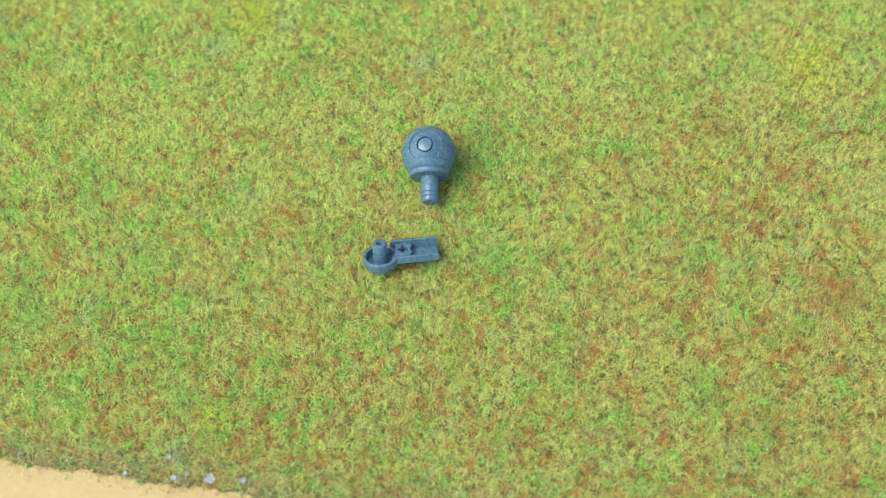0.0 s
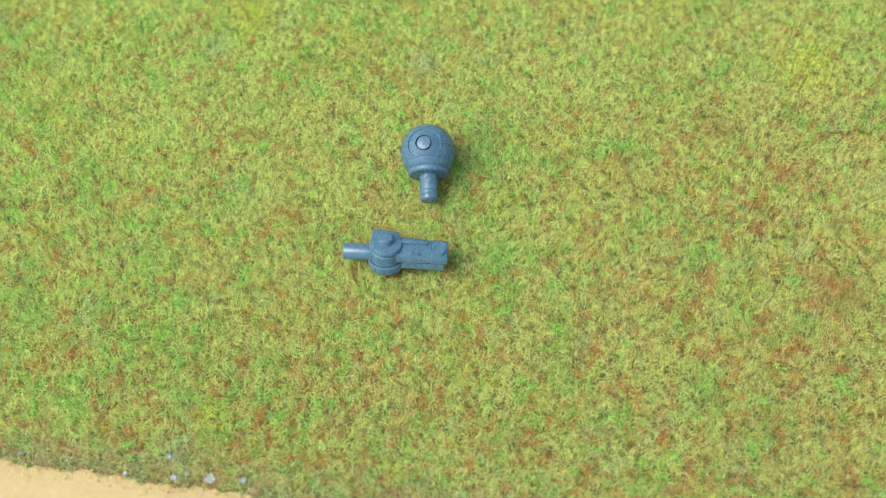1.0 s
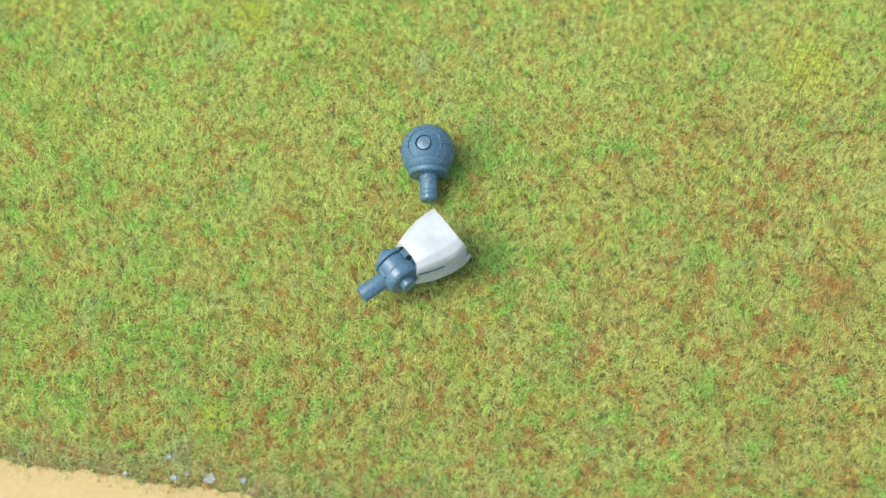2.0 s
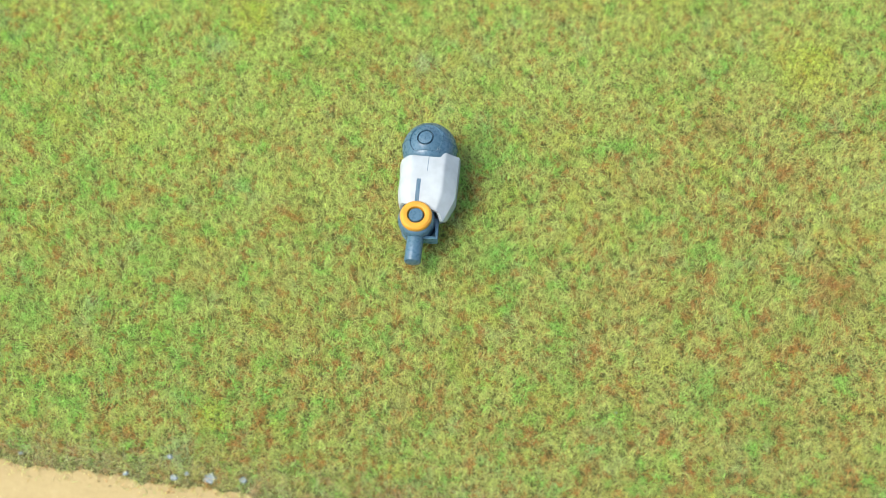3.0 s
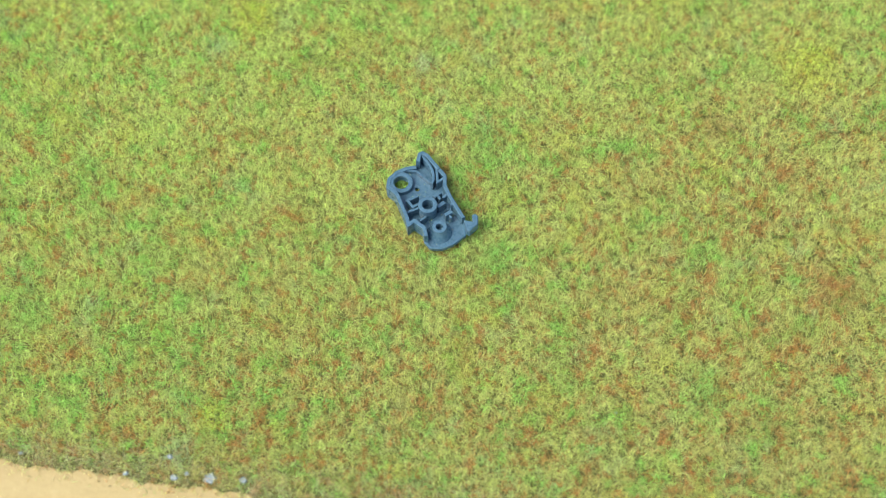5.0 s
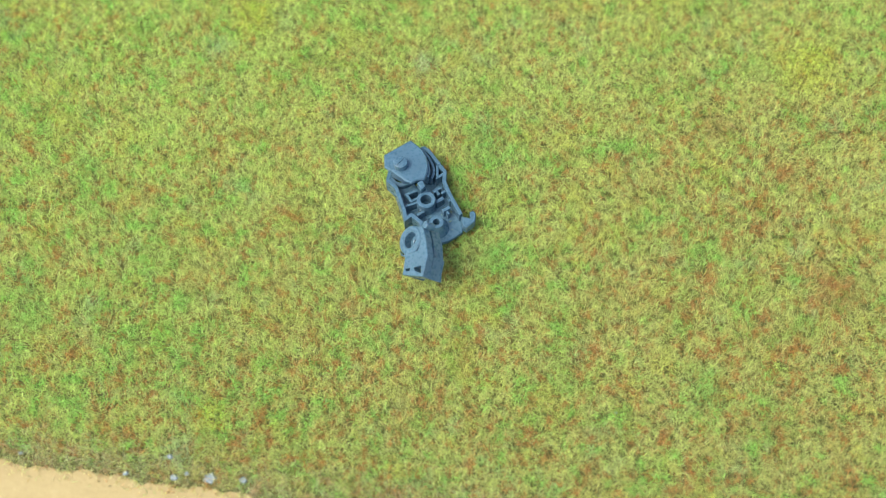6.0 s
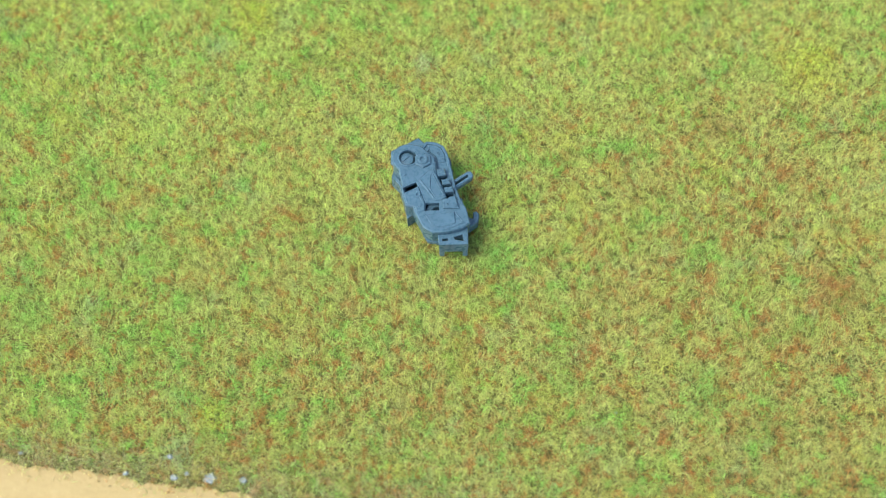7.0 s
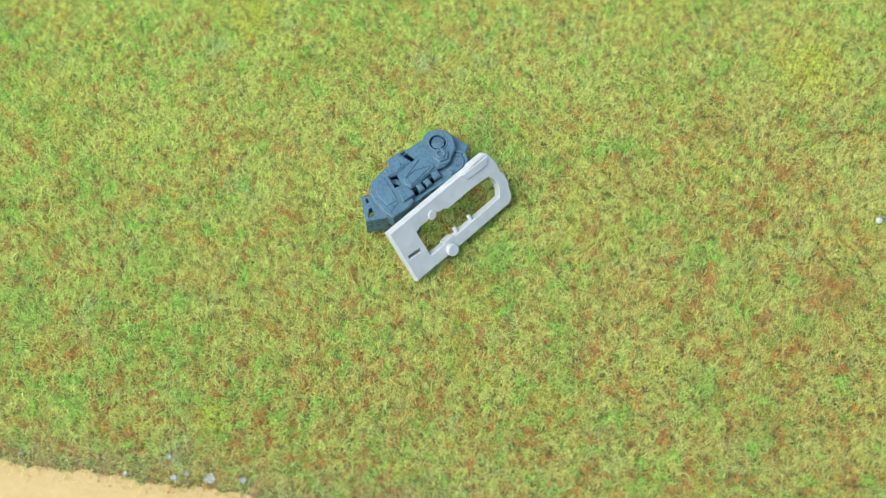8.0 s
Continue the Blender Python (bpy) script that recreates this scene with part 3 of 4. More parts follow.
def make_bracket():
    thing = root("hinge_bracket", "blue-grey plastic hinge bracket with bored ring and legs", "kit part")
    bm = bmesh.new()
    tube(bm, 1.0, -8.4, 2.5, 4.7, 2.0, 10.2, 0.35, 44)
    part("ring", bm, GREY, thing)
    bm = bmesh.new()
    lathe(bm, [(2.5, 3.0), (1.2, 3.0), (1.2, 7.0), (1.5, 7.2), (2.45, 7.2)], 32, Matrix.Translation((1.0, -8.4, 0)))
    part("bore_step", bm, GREY, thing)
    bm = bmesh.new()
    slab(bm, [(-3.2, -11.5), (-2.4, -12.6), (4.5, -12.4), (5.6, -9.6), (5.2, -6.4), (3.6, -4.6), (6.2, -4.6), (7.8, -9.2), (8.9, -14.6), (7.3, -21.2), (-1.7, -19.2), (-1.0, -13.8)],
         7.0, 10.0, [[(-0.3, -17.4), (1.5, -17.6), (1.4, -18.4), (-0.3, -18.2)], [(3.4, -17.6), (6.3, -17.5), (6.4, -19.9), (3.6, -18.6)]], 0.25)
    frame_part = part("frame_plate", bm, GREY, thing)
    bm = bmesh.new()
    slab(bm, [(-3.6, -10.0), (-1.0, -13.8), (-0.4, -15.6), (6.6, -16.2), (8.2, -14.6), (7.4, -9.2), (5.8, -5.0), (4.8, -6.0), (5.2, -12.5)], 1.9, 6.2, (), 0.2)
    part("core", bm, GREY, thing)
    for x, y in ((-1.5, -19.2), (5.7, -20.8)):
        bm = bmesh.new()
        slab(bm, [(x, y), (x + 1.5, y - 0.4), (x + 1.8, y + 1.2), (x + 0.2, y + 1.6)], 1.6, 7.2, (), 0.2)
        part("leg", bm, GREY, frame_part)
    bm = bmesh.new()
    slab(bm, [(-1.6, -19.1), (7.2, -21.1), (7.4, -20.1), (-1.4, -18.1)], 4.6, 7.2, (), 0.15)
    part("front_wall", bm, GREY, thing)
    bm = bmesh.new()
    slab(bm, [(7.2, -21.0), (8.8, -14.6), (7.4, -14.2), (5.9, -20.5)], 2.0, 7.2, (), 0.15)
    part("side_wall", bm, GREY, thing)
    bm = bmesh.new()
    rod(bm, 1.2, 6.0, 9.8, 0.3, 20, Matrix.Translation((6.9, -4.4, 0)))
    part("stub", bm, GREY, thing)
    return thing


def make_upper_shell():
    thing = root("upper_shell", "blue-grey plastic body cover with panel relief and slots", "kit part")
    lobe = [(-4.2 + 5.3 * math.cos(radians(d)), 13.0 + 5.3 * math.sin(radians(d))) for d in range(222, 50, -14)]
    west = [(9.6, -10.0), (9.4, -15.2), (6.8, -16.2), (1.3, -16.5), (-3.0, -15.6), (-5.5, -12.9), (-6.6, -7.6), (-6.9, -5.4), (-9.0, -4.2), (-9.2, 0.4), (-8.4, 3.4), (-8.3, 8.3)] + lobe
    outline = west + [(1.0, 16.8), (3.0, 18.7), (6.4, 17.4), (8.4, 15.4), (9.0, 12.0), (8.8, 7.4), (8.5, -0.6), (8.9, -6.0)]
    upper = west + [(0.9, 16.4), (2.5, 13.6), (3.9, 11.8), (4.2, 9.0), (3.7, 6.6), (3.5, 3.2), (4.5, -2.0), (4.3, -5.6), (8.7, -6.2)]
    holes = [circle(-4.3, 12.9, 2.85), [(-8.2, 2.3), (-3.8, 3.3), (-3.5, 1.7), (-8.2, 0.5)], [(-2.6, -4.9), (1.6, -5.8), (1.0, -8.4), (-3.3, -7.5)]]
    bm = bmesh.new()
    slab(bm, upper, 10.8, 12.3, holes, 0.4)
    plate = part("top_plate", bm, GREY, thing)
    slots = [[(x - 1.1, y - 0.9), (x + 1.1, y - 0.9), (x + 1.2, y + 0.8), (x - 1.0, y + 0.9)] for x, y in ((5.7, -3.4), (5.6, -0.1), (5.2, 3.2))]
    bm = bmesh.new()
    slab(bm, [(-0.4, 17.0), (3.0, 18.4), (6.2, 17.1), (8.1, 15.2), (8.7, 12.0), (8.5, 7.4), (8.2, -0.6), (8.6, -6.0), (4.0, -6.0), (4.1, -2.0), (3.1, 3.2), (3.4, 6.6), (3.8, 9.0), (3.4, 11.6), (2.0, 13.4)], 9.2, 10.5, slots, 0.25)
    part("side_ledge", bm, GREY, thing)
    inner = inset(anticlockwise(outline), 1.1)
    bm = bmesh.new()
    slab(bm, inset(anticlockwise(outline), 0.15), 5.9, 11.0, [inner], 0.2)
    part("skirt", bm, GREY, thing)
    bm = bmesh.new()
    tube(bm, -4.3, 12.9, 2.75, 3.35, 12.1, 12.6, 0.15, 32)
    part("ring_lip", bm, GREY, plate)
    bm = bmesh.new()
    slab(bm, circle(0.2, 10.6, 2.9, 6, 0.3), 12.1, 13.1, (), 0.35)
    nut = part("hex_nut", bm, GREY, thing)
    bm = bmesh.new()
    tube(bm, 0.2, 10.6, 0.75, 1.75, 12.9, 13.6, 0.3, 24)
    part("nut_ring", bm, GREY, nut)
    raised = (([(3.0, 17.0), (5.9, 16.2), (7.4, 14.6), (7.9, 12.0), (7.4, 9.4), (5.0, 9.6), (4.8, 12.0), (3.4, 14.2)], 10.95),
              ([(-3.0, 3.8), (0.8, 6.5), (2.8, 6.5), (4.3, -4.3), (2.3, -5.2), (0.2, -4.6)], 12.8),
              ([(-4.0, -8.9), (-2.7, -13.3), (0.0, -14.7), (5.0, -14.2), (5.6, -10.2)], 12.6),
              ([(2.4, -8.3), (2.7, -5.9), (5.4, -4.7), (7.1, -4.9), (7.2, -9.6)], 13.1),
              ([(-8.7, -0.2), (-3.4, 1.2), (-2.8, -4.6), (-3.6, -8.0), (-6.1, -7.5), (-6.3, -5.6), (-8.5, -4.4)], 12.75))
    for pts, top in raised:
        bm = bmesh.new()
        slab(bm, pts, 10.2 if top < 12 else 12.1, top, (), 0.3)
        part("raised_panel", bm, GREY, thing)
    for a, b, top in (((1.5, 5.4), (-0.2, -0.2), 13.1), ((-0.2, -0.2), (0.6, -3.4), 13.1), ((0.6, -3.4), (3.6, -4.0), 13.1), ((1.9, 5.2), (3.6, -4.0), 13.1), ((-2.4, 3.5), (0.3, -3.9), 13.1), ((2.9, 7.8), (3.9, 10.8), 12.6),
                      ((-7.2, 6.4), (-6.0, 6.8), 12.6), ((-4.4, -0.2), (-3.6, -4.2), 13.0), ((5.7, -10.4), (7.4, -14.6), 12.55), ((7.4, -14.6), (0.6, -15.8), 12.55), ((2.6, 14.6), (3.6, 15.8), 11.2)):
        bm = bmesh.new()
        bar(bm, a, b, 0.32, 12.1 if top > 12 else 10.4, top, 0.1)
        part("panel_rib", bm, GREY, plate)
    for x, y, z, r in ((-4.4, -1.7, 13.1, 0.9), (5.9, 13.0, 11.2, 0.6), (6.8, 10.6, 11.2, 0.5), (-4.9, -5.9, 12.95, 0.45), (4.0, -7.4, 13.3, 0.45), (6.3, -8.6, 13.3, 0.45), (8.0, -15.0, 12.5, 0.5), (8.2, -8.0, 12.5, 0.4)):
        bm = bmesh.new()
        tube(bm, x, y, r * 0.45, r, 10.3 if z < 12 else 12.0, z, 0.12, 16)
        part("rivet", bm, GREY, plate)
    for x, y, w, d, top in ((5.8, -1.7, 2.7, 2.0, 12.6), (5.6, 1.4, 2.6, 2.0, 12.4), (5.0, 5.2, 2.7, 2.6, 12.3)):
        bm = bmesh.new()
        slab(bm, [(x - w / 2, y - d / 2), (x + w / 2, y - d / 2 - 0.2), (x + w / 2, y + d / 2 - 0.2), (x - w / 2, y + d / 2)], 10.2, top, (), 0.35)
        clip = part("clip", bm, GREY, thing)
        bm = bmesh.new()
        bar(bm, (x - w / 2 + 0.5, y), (x + w / 2 - 0.5, y - 0.1), 0.3, top - 0.1, top + 0.22, 0.08)
        part("clip_rib", bm, GREY, clip)
    for x, y, w, z0, z1 in ((8.5, -2.6, 1.5, 6.2, 9.0), (8.9, -5.6, 1.8, 6.2, 10.2), (9.3, -9.0, 2.2, 6.0, 9.4), (8.9, 10.2, 2.4, 6.4, 9.6)):
        bm = bmesh.new()
        box(bm, x - 0.6, x + 0.45, y - w / 2, y + w / 2, z0, z1, 0.2)
        part("side_block", bm, GREY, thing)
    bm = bmesh.new()
    slab(bm, [(7.2, 2.4), (13.6, 4.9), (14.8, 4.6), (15.2, 3.2), (14.6, 2.2), (7.4, -1.0)], 7.4, 9.8, [[(8.2, 1.5), (13.3, 3.6), (13.6, 2.9), (8.4, 0.7)]], 0.35)
    part("side_arm", bm, GREY, thing)
    return thing


# ---- the white frame ----
def make_white_frame():
    thing = root("long_cover", "white plastic long armour cover with open middle", "kit part")
    outer = [(-21.8, 9.8), (-6.8, 10.1), (6.5, 10.2), (19.6, 10.2), (21.4, 9.0), (22.1, 6.8), (22.3, 5.2), (23.0, 4.0), (22.9, -0.2), (22.2, -1.0), (22.3, -5.1), (20.9, -9.3), (19.5, -10.2), (13.4, -10.2), (12.8, -9.8), (-2.5, -9.8), (-21.9, -9.8)]
    hole = [(-13.4, 5.6), (-7.6, 5.8), (-7.2, 5.2), (-3.6, 5.2), (-3.2, 5.9), (11.0, 5.9), (17.2, 5.8), (18.4, 3.8), (18.9, 2.2), (18.6, -0.4), (17.4, -2.6), (9.9, -3.2), (-0.6, -3.2), (-1.6, -4.2), (-3.4, -4.2), (-3.8, -4.6), (-11.8, -4.6), (-12.2, -4.2), (-13.5, -4.2)]
    bm = bmesh.new()
    slots = [[(-20.0, 0.6), (-15.2, 1.0), (-15.2, 2.3), (-20.0, 1.6)]]
    slab(bm, outer, 1.6, 4.6, [hole, *slots], 0.5)
    plate = part("top_plate", bm, WHITE, thing)
    for x in (-1.4, 5.0):
        bm = bmesh.new()
        rod(bm, 0.75, 0, 2.4, 0.3, 18, Matrix.Translation((x, 6.2, 2.9)) @ SOUTH)
        part("pin", bm, WHITE, plate)
    for x, y, rad, low in ((-6.5, 8.6, 2.1, -0.2), (-6.2, -5.2, 1.6, 1.2)):
        bm = bmesh.new()
        rod(bm, rad, low, 3.4, 0.35, 28, Matrix.Translation((x, y, 0)))
        part("knob", bm, WHITE, plate)
    for pts, z0, z1 in (([(-19.4, -2.9), (-14.8, -2.4), (-14.8, -1.4), (-19.4, -2.1)], 4.5, 5.3), ([(-19.8, 2.2), (-15.0, 2.9), (-15.0, 3.6), (-19.8, 2.8)], 4.5, 5.2), ([(13.6, -9.4), (18.6, -9.4), (20.0, -7.6), (14.4, -7.8)], 4.5, 4.75), ([(19.4, 5.6), (21.2, 5.2), (21.0, 7.6), (19.2, 8.0)], 4.5, 4.75),
                        ([(-10.4, -8.6), (-7.0, -8.6), (-6.4, -6.8), (-9.8, -6.8)], 4.5, 4.7), ([(-9.0, 6.8), (-5.4, 6.6), (-5.6, 8.8), (-8.6, 8.8)], 4.5, 4.7), ([(9.0, -9.2), (20.0, -8.8), (19.0, -6.4), (10.0, -6.8)], 1.2, 1.8)):
        bm = bmesh.new()
        slab(bm, pts, z0, z1, (), 0.15)
        part("raised_panel", bm, WHITE, plate)
    return thing


def glue_fleck(x, y, r, n):
    bm = bmesh.new()
    pts = [(x + r * (0.7 + 0.5 * noise.noise((k * 1.3, n, 0))) * math.cos(k * math.tau / 10), y + 0.7 * r * (0.7 + 0.5 * noise.noise((k * 1.3, n, 5))) * math.sin(k * math.tau / 10)) for k in range(10)]
    slab(bm, pts, 0.25, 1.15, (), 0.3)
    return tagged(part("glue_fleck", bm, GLUE), "pale dried glue fleck in the grass edge", "glue fleck", "glue flecks along the edge")


for k, (x, y, r) in enumerate(((-124.6, -66.3, 1.3), (-80.5, -67.5, 1.6), (-92.8, -72.5, 1.3), (-67.9, -73.9, 3), (-78.4, -73.7, 1.8), (-74.9, -72.5, 1.4), (-58.3, -74.5, 1.8), (52, -54, 0.8))):
    glue_fleck(x, y, r, k)


def make_joint_pin():
    thing = root("joint_pin", "small pale grey plastic pin with a ball end", "kit part")
    bm = bmesh.new()
    lathe(bm, [(1.15 * math.sin(math.pi * k / 10), -1.15 * math.cos(math.pi * k / 10)) for k in range(11)], 20)
    part("ball_end", bm, WHITE, thing)
    bm = bmesh.new()
    rod(bm, 0.35, 0.8, 6.0, 0.1, 12, EAST)
    part("stem", bm, GREY, thing)
    return thing


joint_pin = make_joint_pin()
ball_joint = make_ball_joint()
elbow_half = make_elbow_half()
elbow_joint = make_elbow_joint()
elbow_cover = make_elbow_cover()
armour_sleeve = make_sleeve()
cap_ring = make_cap_ring()
lower_shell = make_lower_shell()
pointed_drum = make_drum()
hinge_bracket = make_bracket()
upper_shell = make_upper_shell()
long_cover = make_white_frame()


def motions():
    def mm(x, y, z, rx=0, ry=0, rz=0):
        return pose(x * MM, y * MM, z * MM, rx, ry, rz)

    walk(ball_joint, [
        (0, mm(-4.66, 31.67, 10.4, 13, -8, 0)),
        (0.5, mm(-4.84, 32.10, 10.4, 13, -8, 0)),
        (0.9, mm(-5.03, 32.32, 10.4, 13, -8, 0)),
        (1.7, mm(-5.03, 32.32, 10.4, 13, -8, 0)),
        (2.3, mm(-5.03, 32.32, 10.4, 13, -8, 0)),
        (2.8, mm(-3.3, 33.36, 11.39, 4, -8, -6)),
        (2.9, mm(-4.17, 31.95, 11.39, 4, -8, -6)),
        (3, mm(-4.35, 32.15, 11.39, 4, -8, -6)),
        (3.3, mm(-4.35, 32.15, 11.39, 4, -8, -6)),
        (3.4, mm(-3.78, 49.52, 12.77, 4, -8, -3)),
        (3.5, mm(-6.08, 58.37, 14.12, 4, -8, -1)),
        (3.6, mm(-4.93, 83.15, 14.12, 4, -8, -2)),
        (3.7, mm(-5.68, 93.01, 14.12, 4, -8, -1)),
        (3.8, mm(-6.34, 116.37, 14.12, 4, -8, -3)),
        (3.9, mm(-6.55, 128.66, 14.12, 4, -8, -2)),
        (4, mm(-6.94, 163.26, 11.39, 4, -8, -2)),
        (4.1, mm(-7.16, 183.46, 11.39, 4, -8, -2)),
        (8, mm(-7.16, 183.46, 11.39, 4, -8, -2)),
    ])
    walk(elbow_half, [
        (0, mm(-19.63, -5.48, 3.1, -27, 0, 6)),
        (0.1, mm(-18.56, -5.48, 3.1, -27, 0, 6)),
        (0.2, mm(-18.03, -5.48, 3.1, -27, 0, 6)),
        (0.3, mm(-18.03, -5.48, 3.1, -27, 0, 6)),
        (0.4, mm(-17.68, -5.48, 3.1, -27, 0, 6)),
        (0.5, mm(-18.28, -5.49, 3.1, -25, 0, 0)),
        (0.6, mm(-18.54, -6.12, 3.1, -19, 0, -2)),
        (0.7, mm(-18.55, -5.72, 3.1, -19, 0, -2)),
        (0.8, mm(-19.07, -6.71, 3.1, -19, 0, -3)),
        (0.9, mm(-17.66, -6.71, 3.1, -19, 0, -3)),
        (1, mm(-18.05, -5.52, 3.1, -19, 0, -4)),
        (1.1, mm(-18.05, -5.52, 3.1, -19, 0, -4)),
        (1.2, mm(-18.58, -5.52, 3.1, -19, 0, -4)),
        (1.3, mm(-18.24, -5.13, 3.1, -19, 0, -4)),
        (1.4, mm(-18.06, -5.33, 3.1, -19, 0, -4)),
        (1.5, mm(-19.59, -5.13, 3.7, -22, 0, 0)),
        (1.6, mm(-20.63, -4.34, 3.7, -22, 0, 2)),
        (1.7, mm(-21.5, -3.34, 3.7, -22, 0, 4)),
        (1.8, mm(-20.16, -6.07, 4.74, -22, -3, 8)),
        (1.95, mm(-13.52, -16.02, 12, -65, -3, 30)),
        (2.1, mm(-9.95, -17.59, 17.17, -125, -3, 50)),
        (2.25, mm(-9.24, -14.38, 14.39, -180, -3, 75)),
        (2.35, mm(-8.23, -14.75, 14.39, -180, -3, 84)),
        (2.5, mm(-8.09, -12.46, 14.39, -180, -3, 84)),
        (2.8, mm(-7.42, 6.65, 14.39, 180, -3, 84)),
        (2.9, mm(-8.29, 5.24, 14.39, 180, -3, 84)),
        (3, mm(-8.47, 5.44, 14.39, 180, -3, 84)),
        (3.3, mm(-8.47, 5.44, 14.39, 180, -3, 84)),
        (3.4, mm(-6.5, 22.51, 14.34, 180, -6, 87)),
        (3.5, mm(-7.86, 31.24, 14.27, 180, -9, 89)),
        (3.6, mm(-7.18, 56.05, 14.27, 180, -9, 88)),
        (3.7, mm(-7.46, 65.88, 14.27, 180, -9, 89)),
        (3.8, mm(-9.06, 89.32, 14.27, 180, -9, 87)),
        (3.9, mm(-8.8, 101.56, 14.27, 180, -9, 88)),
        (4, mm(-9.18, 136.33, 14.39, 180, -3, 88)),
        (4.1, mm(-9.4, 156.53, 14.39, 180, -3, 88)),
        (8, mm(-9.4, 156.53, 14.39, 180, -3, 88)),
    ])
    walk(elbow_joint, [
        (0, mm(195, 40, 1.6, 0, 0, 0)),
        (0.167, mm(195, 40, 1.6, 0, 0, 0)),
        (0.2, mm(-38.92, -3.43, 0.4, -2, 0, 0)),
        (0.3, mm(-34.23, -3.63, 0.4, -2, 0, 9)),
        (0.4, mm(-22.18, -1.74, 3.5, -20, -26, 20)),
        (0.5, mm(-17.35, -2.76, 5.3, -19, 0, 0)),
        (0.6, mm(-18.54, -6.12, 3.1, -19, 0, -2)),
        (0.7, mm(-18.55, -5.72, 3.1, -19, 0, -2)),
        (0.8, mm(-19.07, -6.71, 3.1, -19, 0, -3)),
        (0.9, mm(-17.66, -6.71, 3.1, -19, 0, -3)),
        (1, mm(-18.05, -5.52, 3.1, -19, 0, -4)),
        (1.1, mm(-18.05, -5.52, 3.1, -19, 0, -4)),
        (1.2, mm(-18.58, -5.52, 3.1, -19, 0, -4)),
        (1.3, mm(-18.24, -5.13, 3.1, -19, 0, -4)),
        (1.4, mm(-18.06, -5.33, 3.1, -19, 0, -4)),
        (1.5, mm(-19.59, -5.13, 3.7, -22, 0, 0)),
        (1.6, mm(-20.63, -4.34, 3.7, -22, 0, 2)),
        (1.7, mm(-21.5, -3.34, 3.7, -22, 0, 4)),
        (1.8, mm(-20.16, -6.07, 4.74, -22, -3, 8)),
        (1.95, mm(-13.52, -16.02, 12, -65, -3, 30)),
        (2.1, mm(-9.95, -17.59, 17.17, -125, -3, 50)),
        (2.25, mm(-9.24, -14.38, 14.39, -180, -3, 75)),
        (2.35, mm(-8.23, -14.75, 14.39, -180, -3, 84)),
        (2.5, mm(-8.09, -12.46, 14.39, -180, -3, 84)),
        (2.8, mm(-7.42, 6.65, 14.39, 180, -3, 84)),
        (2.9, mm(-8.29, 5.24, 14.39, 180, -3, 84)),
        (3, mm(-8.47, 5.44, 14.39, 180, -3, 84)),
        (3.3, mm(-8.47, 5.44, 14.39, 180, -3, 84)),
        (3.4, mm(-6.5, 22.51, 14.34, 180, -6, 87)),
        (3.5, mm(-7.86, 31.24, 14.27, 180, -9, 89)),
        (3.6, mm(-7.18, 56.05, 14.27, 180, -9, 88)),
        (3.7, mm(-7.46, 65.88, 14.27, 180, -9, 89)),
        (3.8, mm(-9.06, 89.32, 14.27, 180, -9, 87)),
        (3.9, mm(-8.8, 101.56, 14.27, 180, -9, 88)),
        (4, mm(-9.18, 136.33, 14.39, 180, -3, 88)),
        (4.1, mm(-9.4, 156.53, 14.39, 180, -3, 88)),
        (8, mm(-9.4, 156.53, 14.39, 180, -3, 88)),
    ])
